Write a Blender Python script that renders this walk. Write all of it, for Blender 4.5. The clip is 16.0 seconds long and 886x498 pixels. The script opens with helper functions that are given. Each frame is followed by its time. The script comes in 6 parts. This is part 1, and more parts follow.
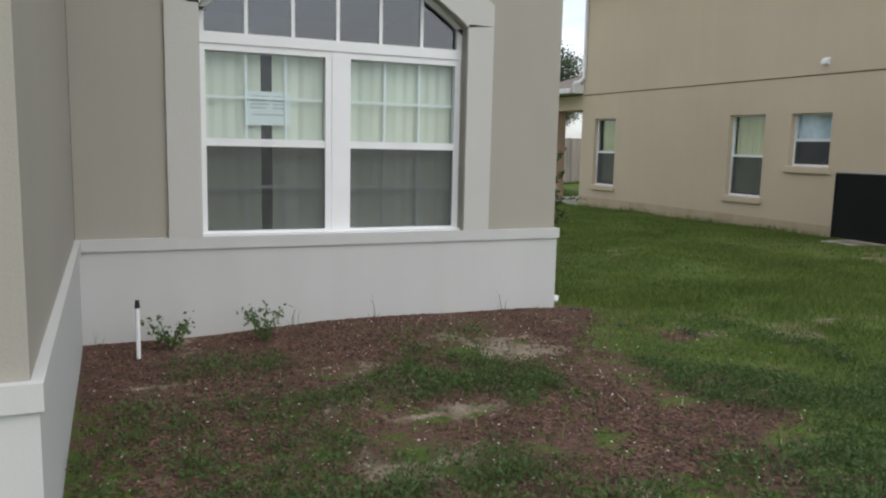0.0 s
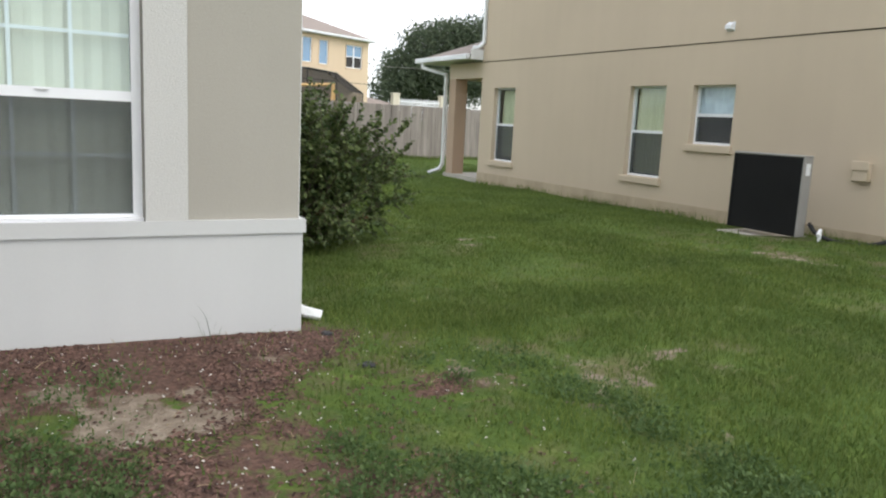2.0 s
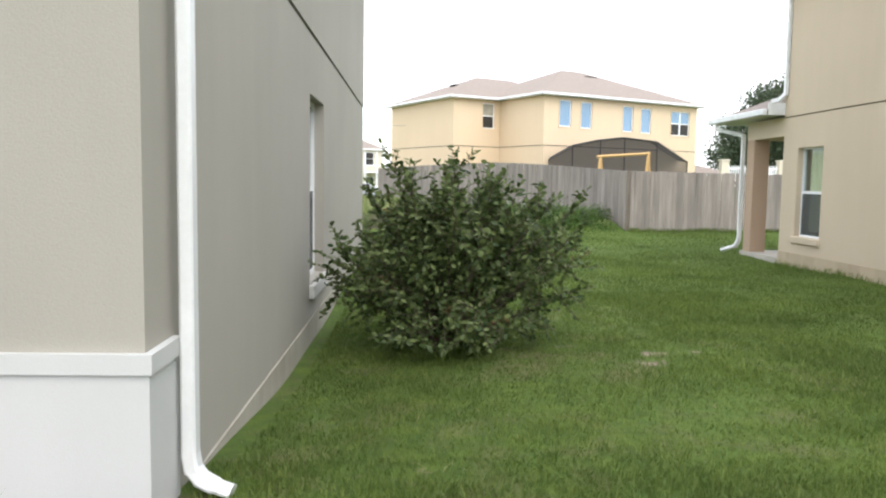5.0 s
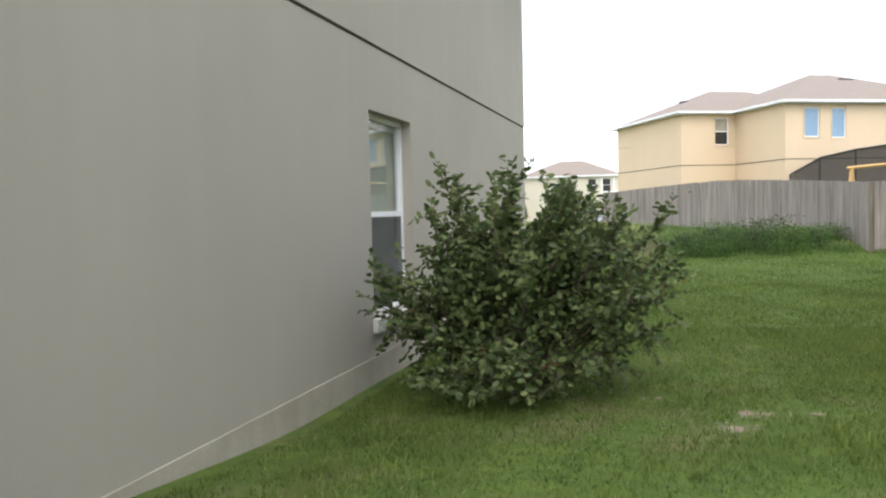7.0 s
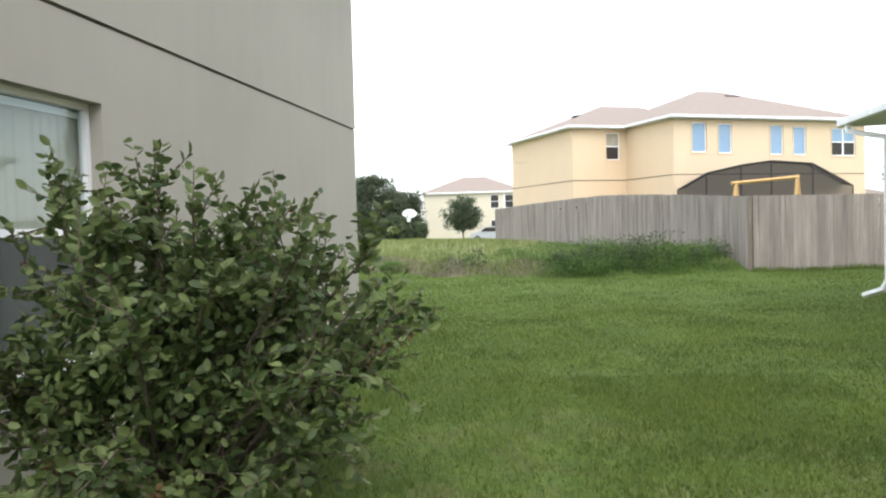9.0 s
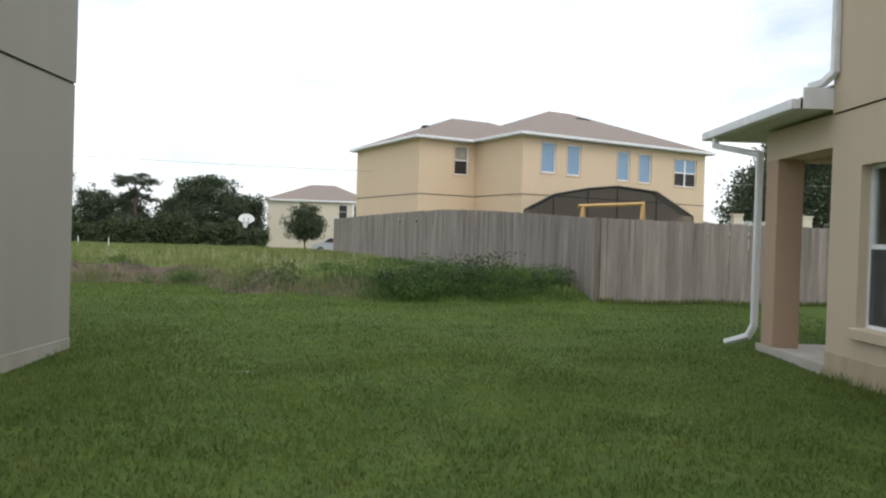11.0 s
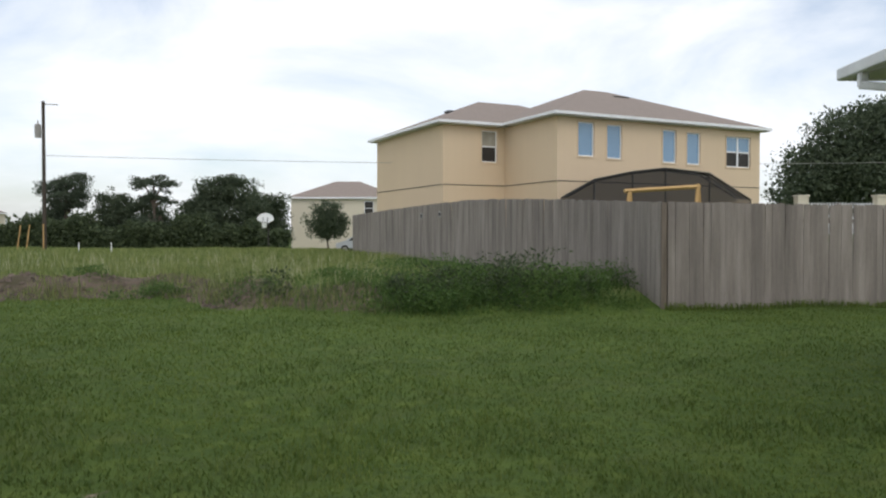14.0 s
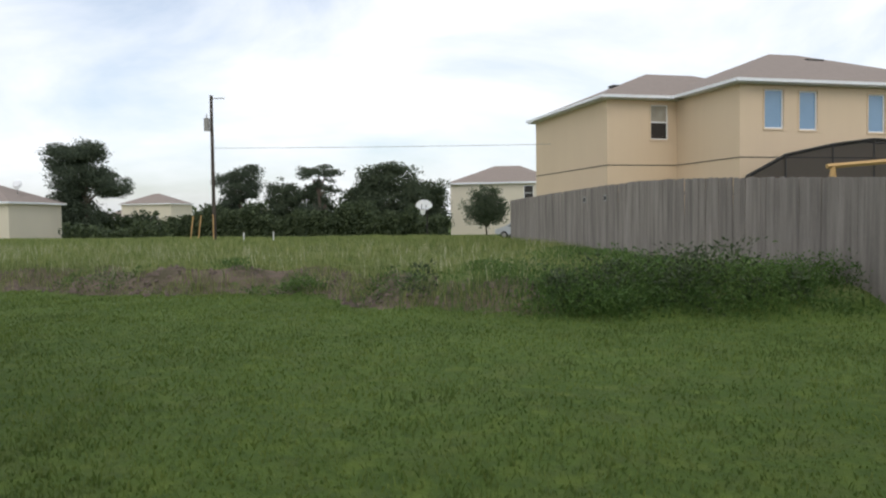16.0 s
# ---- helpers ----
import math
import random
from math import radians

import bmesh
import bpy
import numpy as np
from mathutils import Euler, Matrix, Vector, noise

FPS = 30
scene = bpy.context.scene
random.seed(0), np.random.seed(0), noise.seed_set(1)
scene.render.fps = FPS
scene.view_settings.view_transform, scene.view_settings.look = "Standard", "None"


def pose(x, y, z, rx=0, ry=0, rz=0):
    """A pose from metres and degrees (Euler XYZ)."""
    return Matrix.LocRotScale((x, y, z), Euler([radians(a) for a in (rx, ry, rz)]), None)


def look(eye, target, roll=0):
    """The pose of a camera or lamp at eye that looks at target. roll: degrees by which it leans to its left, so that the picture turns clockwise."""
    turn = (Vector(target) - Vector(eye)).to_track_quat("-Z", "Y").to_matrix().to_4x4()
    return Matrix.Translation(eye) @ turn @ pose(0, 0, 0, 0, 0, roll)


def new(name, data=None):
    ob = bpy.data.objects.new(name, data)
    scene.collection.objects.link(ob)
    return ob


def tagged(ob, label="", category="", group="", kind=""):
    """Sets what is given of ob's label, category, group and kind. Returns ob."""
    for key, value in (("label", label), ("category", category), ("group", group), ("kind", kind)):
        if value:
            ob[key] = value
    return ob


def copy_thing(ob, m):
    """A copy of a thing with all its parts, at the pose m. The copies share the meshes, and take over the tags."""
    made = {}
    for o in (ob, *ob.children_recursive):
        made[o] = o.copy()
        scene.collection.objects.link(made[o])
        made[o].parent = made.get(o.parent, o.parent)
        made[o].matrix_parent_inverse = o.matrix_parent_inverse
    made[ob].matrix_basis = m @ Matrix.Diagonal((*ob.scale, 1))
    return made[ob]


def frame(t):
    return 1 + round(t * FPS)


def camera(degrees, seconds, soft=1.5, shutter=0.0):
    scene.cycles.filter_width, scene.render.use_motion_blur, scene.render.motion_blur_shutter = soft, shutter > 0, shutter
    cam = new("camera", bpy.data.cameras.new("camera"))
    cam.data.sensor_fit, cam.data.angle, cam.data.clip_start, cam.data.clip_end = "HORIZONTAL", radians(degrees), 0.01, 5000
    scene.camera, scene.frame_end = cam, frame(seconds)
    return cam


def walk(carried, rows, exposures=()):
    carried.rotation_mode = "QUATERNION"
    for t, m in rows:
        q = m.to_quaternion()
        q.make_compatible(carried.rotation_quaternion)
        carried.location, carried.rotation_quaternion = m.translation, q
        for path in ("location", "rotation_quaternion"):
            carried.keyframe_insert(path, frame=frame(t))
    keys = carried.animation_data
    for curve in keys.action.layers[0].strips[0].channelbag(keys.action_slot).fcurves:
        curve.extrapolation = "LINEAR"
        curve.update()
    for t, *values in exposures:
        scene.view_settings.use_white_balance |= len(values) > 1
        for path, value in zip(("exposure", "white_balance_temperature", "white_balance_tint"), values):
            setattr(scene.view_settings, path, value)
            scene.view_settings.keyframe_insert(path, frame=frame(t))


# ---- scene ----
cam = camera(60.0, 16.0, soft=2.2)
PATH = [
    (0, (0.555, 0.57, 1.249), (1.348, 2.387, 0.981), 1.3),
    (0.5, (1.018, 0.706, 1.253), (1.735, 2.537, 0.892), 1.4),
    (1, (1.522, 0.981, 1.28), (2.363, 2.768, 0.963), 2.3),
    (1.5, (2.072, 1.356, 1.227), (2.986, 3.1, 0.877), 1.2),
    (2, (2.479, 1.639, 1.194), (3.409, 3.378, 0.865), 2.8),
    (2.5, (2.865, 1.812, 1.208), (3.757, 3.574, 0.891), 2.1),
    (3, (3.307, 1.867, 1.264), (3.888, 3.754, 0.943), -0.7),
    (3.5, (3.696, 2.071, 1.263), (4.217, 3.975, 0.939), 0.0),
    (4, (4.062, 2.32, 1.279), (4.477, 4.241, 0.907), 2.0),
    (4.5, (4.369, 2.619, 1.261), (4.624, 4.567, 0.886), 2.1),
    (5, (4.721, 2.929, 1.266), (4.8, 4.92, 1.091), 0.9),
    (7.5, (6.521, 4.43, 1.137), (5.914, 6.334, 1.043), -1.7),
    (8, (6.82, 4.932, 1.112), (6.237, 6.839, 0.952), -2.9),
    (8.5, (6.978, 5.576, 1.116), (6.551, 7.519, 0.914), -4.4),
    (9, (7.021, 6.357, 1.143), (6.68, 8.327, 1.083), -1.5),
    (9.5, (7.201, 7.272, 1.136), (7.05, 9.266, 1.136), 2.5),
    (10, (7.327, 8.109, 1.103), (7.419, 10.107, 1.074), 3.3),
    (12.5, (7.737, 11.108, 1.132), (7.665, 13.107, 1.141), -0.7),
    (13, (7.72, 11.728, 1.142), (7.615, 13.725, 1.161), 1.2),
    (13.5, (7.761, 12.293, 1.15), (7.794, 14.292, 1.1), 0.9),
    (14, (7.738, 12.805, 1.145), (7.693, 14.804, 1.104), 0.0),
    (14.5, (7.681, 13.291, 1.146), (7.627, 15.29, 1.096), -0.6),
    (15, (7.645, 13.766, 1.178), (7.472, 15.757, 1.105), -0.8),
    (15.5, (7.622, 14.245, 1.199), (7.392, 16.23, 1.113), -0.3),
    (16, (7.603, 14.694, 1.205), (7.144, 16.639, 1.127), -0.8),
]
walk(cam, [(t, look(eye, target, roll)) for t, eye, target, roll in PATH],
     exposures=[(0, 0.45), (0.7, 0.6), (1.5, 0.82), (2.5, 1.1), (4, 1.25), (5, 1.4), (7.5, 1.2), (8.5, 1.35), (9, 1.4), (10, 0.92), (12.5, 0.12), (16, 0.15)])

# ---- sky and sun ----
SUN_UP, SUN_ROUND = 52, 165
world = bpy.data.worlds.new("sky")
scene.world = world
world.use_nodes = True
wn, wl = world.node_tree.nodes, world.node_tree.links
wn.clear()
w_out = wn.new("ShaderNodeOutputWorld")
w_bg = wn.new("ShaderNodeBackground")
w_sky = wn.new("ShaderNodeTexSky")
w_sky.sky_type = "NISHITA"
w_sky.sun_disc = False
w_sky.sun_elevation, w_sky.sun_rotation = radians(SUN_UP), radians(SUN_ROUND)
w_sky.air_density, w_sky.dust_density = 1.0, 2.0
w_co = wn.new("ShaderNodeTexCoord")
w_map = wn.new("ShaderNodeMapping")
w_map.inputs["Scale"].default_value = (1.0, 1.0, 2.6)
w_n1 = wn.new("ShaderNodeTexNoise")
w_n1.inputs["Scale"].default_value = 2.1
w_n1.inputs["Detail"].default_value = 7
w_n1.inputs["Roughness"].default_value = 0.55
w_n1.inputs["Distortion"].default_value = 0.4
w_ramp = wn.new("ShaderNodeValToRGB")
w_ramp.color_ramp.elements[0].position, w_ramp.color_ramp.elements[0].color = 0.36, (0.30, 0.30, 0.30, 1)
w_ramp.color_ramp.elements[1].position, w_ramp.color_ramp.elements[1].color = 0.60, (1, 1, 1, 1)
w_dim = wn.new("ShaderNodeMix")
w_dim.data_type = "RGBA"
w_dim.blend_type = "MULTIPLY"
w_dim.inputs["Factor"].default_value = 1.0
w_dim.inputs["B"].default_value = (0.14, 0.14, 0.14, 1)
w_mix = wn.new("ShaderNodeMix")
w_mix.data_type = "RGBA"
w_mix.inputs["B"].default_value = (0.93, 0.955, 1.0, 1)
wl.new(w_co.outputs["Generated"], w_map.inputs["Vector"])
wl.new(w_map.outputs["Vector"], w_n1.inputs["Vector"])
wl.new(w_n1.outputs["Fac"], w_ramp.inputs["Fac"])
wl.new(w_sky.outputs["Color"], w_dim.inputs["A"])
wl.new(w_dim.outputs["Result"], w_mix.inputs["A"])
wl.new(w_ramp.outputs["Color"], w_mix.inputs["Factor"])
wl.new(w_mix.outputs["Result"], w_bg.inputs["Color"])
w_bg.inputs["Strength"].default_value = 1.05
wl.new(w_bg.outputs["Background"], w_out.inputs["Surface"])

sun = new("sun", bpy.data.lights.new("sun", "SUN"))
sun.data.energy, sun.data.angle, sun.data.color = 0.65, radians(40), (1.0, 0.96, 0.9)
sun.matrix_world = look((0, 0, 30), (0 - 30 * math.cos(radians(SUN_UP)) * math.sin(radians(SUN_ROUND)) / math.sin(radians(SUN_UP)),
                                     0 - 30 * math.cos(radians(SUN_UP)) * math.cos(radians(SUN_ROUND)) / math.sin(radians(SUN_UP)), 0))


# ---- materials ----
def surface(name, a, b, rough=0.85, scale=3.0, fine=60.0, bump=0.15, metal=0.0, vary=0.0, spots=0.25, stretch=(1, 1, 1), streak=0.0, island=0.0, spec=0.3, world_space=False):
    """Two colours mixed by large stains and fine grain, with fine relief. vary, island: how far whole pieces differ."""
    m = bpy.data.materials.new(name)
    m.use_nodes = True
    n, l = m.node_tree.nodes, m.node_tree.links
    bs = n["Principled BSDF"]
    co = n.new("ShaderNodeTexCoord")
    mp = n.new("ShaderNodeMapping")
    mp.inputs["Scale"].default_value = stretch
    place = n.new("ShaderNodeNewGeometry").outputs["Position"] if world_space else co.outputs["Object"]
    l.new(place, mp.inputs["Vector"])
    big, small = n.new("ShaderNodeTexNoise"), n.new("ShaderNodeTexNoise")
    big.inputs["Scale"].default_value, big.inputs["Detail"].default_value = scale, 4
    small.inputs["Scale"].default_value, small.inputs["Detail"].default_value = fine, 3
    l.new(mp.outputs["Vector"], big.inputs["Vector"])
    l.new(mp.outputs["Vector"], small.inputs["Vector"])
    add = n.new("ShaderNodeMix")
    add.inputs["Factor"].default_value = spots
    l.new(big.outputs["Fac"], add.inputs["A"])
    l.new(small.outputs["Fac"], add.inputs["B"])
    rng = n.new("ShaderNodeMapRange")
    rng.inputs["From Min"].default_value, rng.inputs["From Max"].default_value = 0.32, 0.68
    l.new(add.outputs["Result"], rng.inputs["Value"])
    mix = n.new("ShaderNodeMix")
    mix.data_type = "RGBA"
    mix.inputs["A"].default_value, mix.inputs["B"].default_value = (*a, 1), (*b, 1)
    l.new(rng.outputs["Result"], mix.inputs["Factor"])
    col = mix.outputs["Result"]
    if streak:
        sm = n.new("ShaderNodeMapping")
        sm.inputs["Scale"].default_value = (3.0, 3.0, 0.25)
        sn = n.new("ShaderNodeTexNoise")
        sn.inputs["Scale"].default_value, sn.inputs["Detail"].default_value = 1.6, 5
        l.new(place, sm.inputs["Vector"])
        l.new(sm.outputs["Vector"], sn.inputs["Vector"])
        sr = n.new("ShaderNodeMapRange")
        sr.inputs["From Min"].default_value, sr.inputs["From Max"].default_value = 0.35, 0.75
        sr.inputs["To Min"].default_value, sr.inputs["To Max"].default_value = 1.0 + streak * 0.4, 1.0 - streak
        l.new(sn.outputs["Fac"], sr.inputs["Value"])
        sx = n.new("ShaderNodeMix")
        sx.data_type, sx.blend_type = "RGBA", "MULTIPLY"
        sx.inputs["Factor"].default_value = 1.0
        l.new(col, sx.inputs["A"])
        l.new(sr.outputs["Result"], sx.inputs["B"])
        col = sx.outputs["Result"]
    if vary or island:
        if vary:
            info = n.new("ShaderNodeObjectInfo")
            rnd = info.outputs["Random"]
        else:
            info = n.new("ShaderNodeNewGeometry")
            rnd = info.outputs["Random Per Island"]
        vr = n.new("ShaderNodeMapRange")
        k = vary or island
        vr.inputs["To Min"].default_value, vr.inputs["To Max"].default_value = 1 - k, 1 + k
        l.new(rnd, vr.inputs["Value"])
        vx = n.new("ShaderNodeMix")
        vx.data_type, vx.blend_type = "RGBA", "MULTIPLY"
        vx.inputs["Factor"].default_value = 1.0
        l.new(col, vx.inputs["A"])
        l.new(vr.outputs["Result"], vx.inputs["B"])
        col = vx.outputs["Result"]
    l.new(col, bs.inputs["Base Color"])
    bs.inputs["Roughness"].default_value, bs.inputs["Metallic"].default_value = rough, metal
    bs.inputs["Specular IOR Level"].default_value = spec
    if bump:
        bp = n.new("ShaderNodeBump")
        bp.inputs["Strength"].default_value, bp.inputs["Distance"].default_value = bump, 0.01
        l.new(small.outputs["Fac"], bp.inputs["Height"])
        l.new(bp.outputs["Normal"], bs.inputs["Normal"])
    return m


def leafy(name, a, b, rough=0.55, through_light=0.35, patches=0.0):
    """Leaves and blades: two greens, chosen leaf by leaf, that let some light through."""
    m = bpy.data.materials.new(name)
    m.use_nodes = True
    n, l = m.node_tree.nodes, m.node_tree.links
    bs = n["Principled BSDF"]
    geo = n.new("ShaderNodeNewGeometry")
    ramp = n.new("ShaderNodeValToRGB")
    ramp.color_ramp.elements[0].color, ramp.color_ramp.elements[1].color = (*a, 1), (*b, 1)
    l.new(geo.outputs["Random Per Island"], ramp.inputs["Fac"])
    col = ramp.outputs["Color"]
    if patches:
        tone = n.new("ShaderNodeTexNoise")
        tone.inputs["Scale"].default_value, tone.inputs["Detail"].default_value, tone.inputs["Roughness"].default_value = 0.8, 5, 0.65
        l.new(geo.outputs["Position"], tone.inputs["Vector"])
        span = n.new("ShaderNodeMapRange")
        span.inputs["From Min"].default_value, span.inputs["From Max"].default_value = 0.3, 0.7
        l.new(tone.outputs["Fac"], span.inputs["Value"])
        pick = n.new("ShaderNodeMix")
        pick.data_type = "RGBA"
        pick.inputs["A"].default_value = (1 - patches, 1 - patches * 0.9, 1 - patches, 1)
        pick.inputs["B"].default_value = (1 + patches * 1.2, 1 + patches * 0.9, 1 + patches * 0.4, 1)
        l.new(span.outputs["Result"], pick.inputs["Factor"])
        both = n.new("ShaderNodeMix")
        both.data_type, both.blend_type = "RGBA", "MULTIPLY"
        both.inputs["Factor"].default_value = 1.0
        l.new(col, both.inputs["A"])
        l.new(pick.outputs["Result"], both.inputs["B"])
        col = both.outputs["Result"]
    l.new(col, bs.inputs["Base Color"])
    bs.inputs["Roughness"].default_value = rough
    bs.inputs["Specular IOR Level"].default_value = 0.25
    tr = n.new("ShaderNodeBsdfTranslucent")
    l.new(col, tr.inputs["Color"])
    ms = n.new("ShaderNodeMixShader")
    ms.inputs["Fac"].default_value = through_light
    l.new(bs.outputs["BSDF"], ms.inputs[1])
    l.new(tr.outputs["BSDF"], ms.inputs[2])
    l.new(ms.outputs["Shader"], n["Material Output"].inputs["Surface"])
    return m


def glassy(name, tint=(0.9, 0.95, 0.95), gloss=1.0, clear=1.0):
    m = bpy.data.materials.new(name)
    m.use_nodes = True
    n, l = m.node_tree.nodes, m.node_tree.links
    n.remove(n["Principled BSDF"])
    fr = n.new("ShaderNodeLayerWeight")
    fr.inputs["Blend"].default_value = 0.5
    pw, ma = n.new("ShaderNodeMath"), n.new("ShaderNodeMapRange")
    pw.operation = "POWER"
    pw.inputs[1].default_value = 4.0
    l.new(fr.outputs["Facing"], pw.inputs[0])
    ma.inputs["To Min"].default_value, ma.inputs["To Max"].default_value = 0.035 * gloss, 0.85
    l.new(pw.outputs["Value"], ma.inputs["Value"])
    tp, gl, ms = n.new("ShaderNodeBsdfTransparent"), n.new("ShaderNodeBsdfGlossy"), n.new("ShaderNodeMixShader")
    tp.inputs["Color"].default_value = (*[c * clear for c in tint], 1)
    gl.inputs["Roughness"].default_value = 0.02
    l.new(ma.outputs["Result"], ms.inputs["Fac"])
    l.new(tp.outputs["BSDF"], ms.inputs[1])
    l.new(gl.outputs["BSDF"], ms.inputs[2])
    l.new(ms.outputs["Shader"], n["Material Output"].inputs["Surface"])
    return m


def meshy(name, colour, cover):
    """A woven insect screen: part threads, part holes, evenly."""
    m = bpy.data.materials.new(name)
    m.use_nodes = True
    n, l = m.node_tree.nodes, m.node_tree.links
    bs = n["Principled BSDF"]
    bs.inputs["Base Color"].default_value, bs.inputs["Roughness"].default_value = (*colour, 1), 0.8
    tp, ms = n.new("ShaderNodeBsdfTransparent"), n.new("ShaderNodeMixShader")
    ms.inputs["Fac"].default_value = cover
    l.new(tp.outputs["BSDF"], ms.inputs[1])
    l.new(bs.outputs["BSDF"], ms.inputs[2])
    l.new(ms.outputs["Shader"], n["Material Output"].inputs["Surface"])
    return m


TAUPE = surface("taupe_stucco", (0.385, 0.363, 0.313), (0.347, 0.328, 0.282), 0.95, 0.6, 140, 0.18, streak=0.025)
CREAM = surface("white_stucco", (0.56, 0.565, 0.548), (0.51, 0.515, 0.50), 0.9, 0.8, 140, 0.10, streak=0.03)
TRIM = surface("pale_trim_stucco", (0.55, 0.545, 0.515), (0.50, 0.495, 0.465), 0.9, 0.8, 140, 0.35)
STEM = surface("stained_stem_wall", (0.43, 0.405, 0.345), (0.32, 0.295, 0.235), 0.95, 2.0, 60, 0.4, streak=0.1)
BEIGE = surface("beige_stucco", (0.585, 0.485, 0.358), (0.53, 0.44, 0.325), 0.95, 0.5, 140, 0.2, streak=0.02)
BEIGE_STEM = surface("beige_stem_wall", (0.50, 0.41, 0.29), (0.40, 0.32, 0.22), 0.95, 1.5, 80, 0.5, streak=0.12)
YELLOW = surface("yellow_stucco", (0.70, 0.555, 0.385), (0.66, 0.52, 0.36), 0.95, 0.35, 60, 0.2, streak=0.015)
PALE_WALL = surface("pale_cream_stucco", (0.66, 0.60, 0.48), (0.60, 0.55, 0.44), 0.95, 0.3, 30, 0.1)
# storey joint: the shadow under the upper stucco is put into this dark colour
JOINT_SHADOW = surface("joint_with_painted_shadow", (0.10, 0.085, 0.07), (0.15, 0.13, 0.105), 0.9, 3, 40, 0.1)
VINYL = surface("white_vinyl", (0.84, 0.85, 0.86), (0.80, 0.81, 0.82), 0.45, 4, 80, 0.03, spec=0.4)
GUTTER = surface("white_metal_gutter", (0.78, 0.79, 0.79), (0.68, 0.69, 0.68), 0.4, 5, 50, 0.06, streak=0.08, spec=0.45)
SHINGLE = surface("brown_shingle", (0.30, 0.25, 0.215), (0.235, 0.195, 0.17), 0.95, 6, 40, 0.5, spots=0.5)
SOFFIT = surface("soffit_vinyl", (0.66, 0.66, 0.63), (0.60, 0.60, 0.57), 0.7, 3, 60, 0.05)
BLIND = surface("cream_blind", (0.78, 0.77, 0.66), (0.74, 0.73, 0.62), 0.7, 2, 30, 0.05, vary=0.05)
TAN_BLIND = surface("tan_blind", (0.50, 0.47, 0.38), (0.45, 0.42, 0.34), 0.7, 2, 30, 0.05, vary=0.08)
# the dimness of unlit rooms is put into this near-black colour
ROOM_SHADE = surface("room_surface_painted_dim", (0.045, 0.045, 0.042), (0.035, 0.035, 0.033), 0.9, 1, 20, 0)
GLASS = glassy("window_glass", gloss=1.1)
TRANSOM_GLASS = glassy("transom_glass", tint=(0.5, 0.56, 0.6), gloss=3.5)
FAR_GLASS = glassy("far_window_glass", gloss=1.6)
# opaque pane: the sky's reflection is put into the blue base colour
SKY_PAINTED_GLASS = surface("glass_with_painted_sky_blue", (0.17, 0.31, 0.46), (0.14, 0.27, 0.41), 0.12, 1, 10, 0.0, spec=1.0)
SCREEN = meshy("insect_screen", (0.075, 0.08, 0.08), 0.42)
CAGE_MESH = meshy("pool_cage_mesh", (0.040, 0.036, 0.037), 0.74)
BRONZE = surface("dark_bronze_frame", (0.03, 0.028, 0.026), (0.045, 0.04, 0.035), 0.5, 4, 40, 0.02)
WOOD = surface("weathered_fence_wood", (0.335, 0.298, 0.265), (0.205, 0.182, 0.162), 0.95, 2.2, 30, 0.5, vary=0.10, stretch=(5, 5, 0.45), streak=0.30, spots=0.4, world_space=True)
POST_WOOD = surface("fence_post_wood", (0.24, 0.20, 0.165), (0.15, 0.125, 0.10), 0.95, 2.5, 30, 0.4, stretch=(6, 6, 0.6))
NEW_WOOD = surface("yellow_timber", (0.55, 0.36, 0.16), (0.46, 0.29, 0.12), 0.8, 2, 30, 0.2, stretch=(5, 5, 1))
POLE_WOOD = surface("creosoted_pole", (0.085, 0.07, 0.055), (0.055, 0.045, 0.04), 0.9, 2, 30, 0.3, stretch=(6, 6, 0.4))
BARK = surface("grey_bark", (0.13, 0.105, 0.08), (0.075, 0.06, 0.048), 0.95, 6, 40, 0.6, stretch=(3, 3, 1))
BLACK_METAL = surface("black_coil_guard", (0.012, 0.012, 0.013), (0.02, 0.02, 0.021), 0.6, 4, 60, 0.05)
GREY_METAL = surface("grey_painted_metal", (0.32, 0.31, 0.29), (0.27, 0.26, 0.245), 0.5, 3, 50, 0.05)
CONCRETE = surface("weathered_concrete", (0.50, 0.46, 0.40), (0.40, 0.37, 0.32), 0.95, 2.5, 70, 0.4)
BLACK_PLASTIC = surface("black_plastic", (0.015, 0.015, 0.015), (0.025, 0.025, 0.025), 0.5, 5, 50, 0.03)
PAPER = surface("white_paper", (0.80, 0.81, 0.82), (0.76, 0.77, 0.78), 0.8, 5, 60, 0.02)
INK = surface("pale_ink", (0.56, 0.58, 0.62), (0.52, 0.54, 0.58), 0.8, 5, 60, 0)
PORCH_PINK = surface("tan_porch_stucco", (0.47, 0.345, 0.25), (0.42, 0.305, 0.22), 0.95, 0.8, 100, 0.4)
BUSH_LEAF = leafy("shrub_leaf", (0.034, 0.062, 0.020), (0.150, 0.192, 0.068), 0.5, 0.28)
RED_LEAF = leafy("young_red_leaf", (0.10, 0.05, 0.03), (0.15, 0.09, 0.04), 0.5, 0.3)
TREE_LEAF = leafy("dark_tree_leaf", (0.050, 0.072, 0.044), (0.105, 0.132, 0.074), 0.7, 0.25)
PINE_LEAF = leafy("pine_leaf", (0.046, 0.066, 0.044), (0.094, 0.120, 0.074), 0.7, 0.2)
HEDGE_LEAF = leafy("undergrowth_leaf", (0.042, 0.062, 0.032), (0.094, 0.122, 0.056), 0.7, 0.22)
WEED_LEAF = leafy("weed_leaf", (0.050, 0.108, 0.030), (0.130, 0.212, 0.062), 0.6, 0.38, patches=0.3)
BED_LEAF = leafy("bed_weed_leaf", (0.050, 0.094, 0.030), (0.130, 0.190, 0.068), 0.65, 0.35)
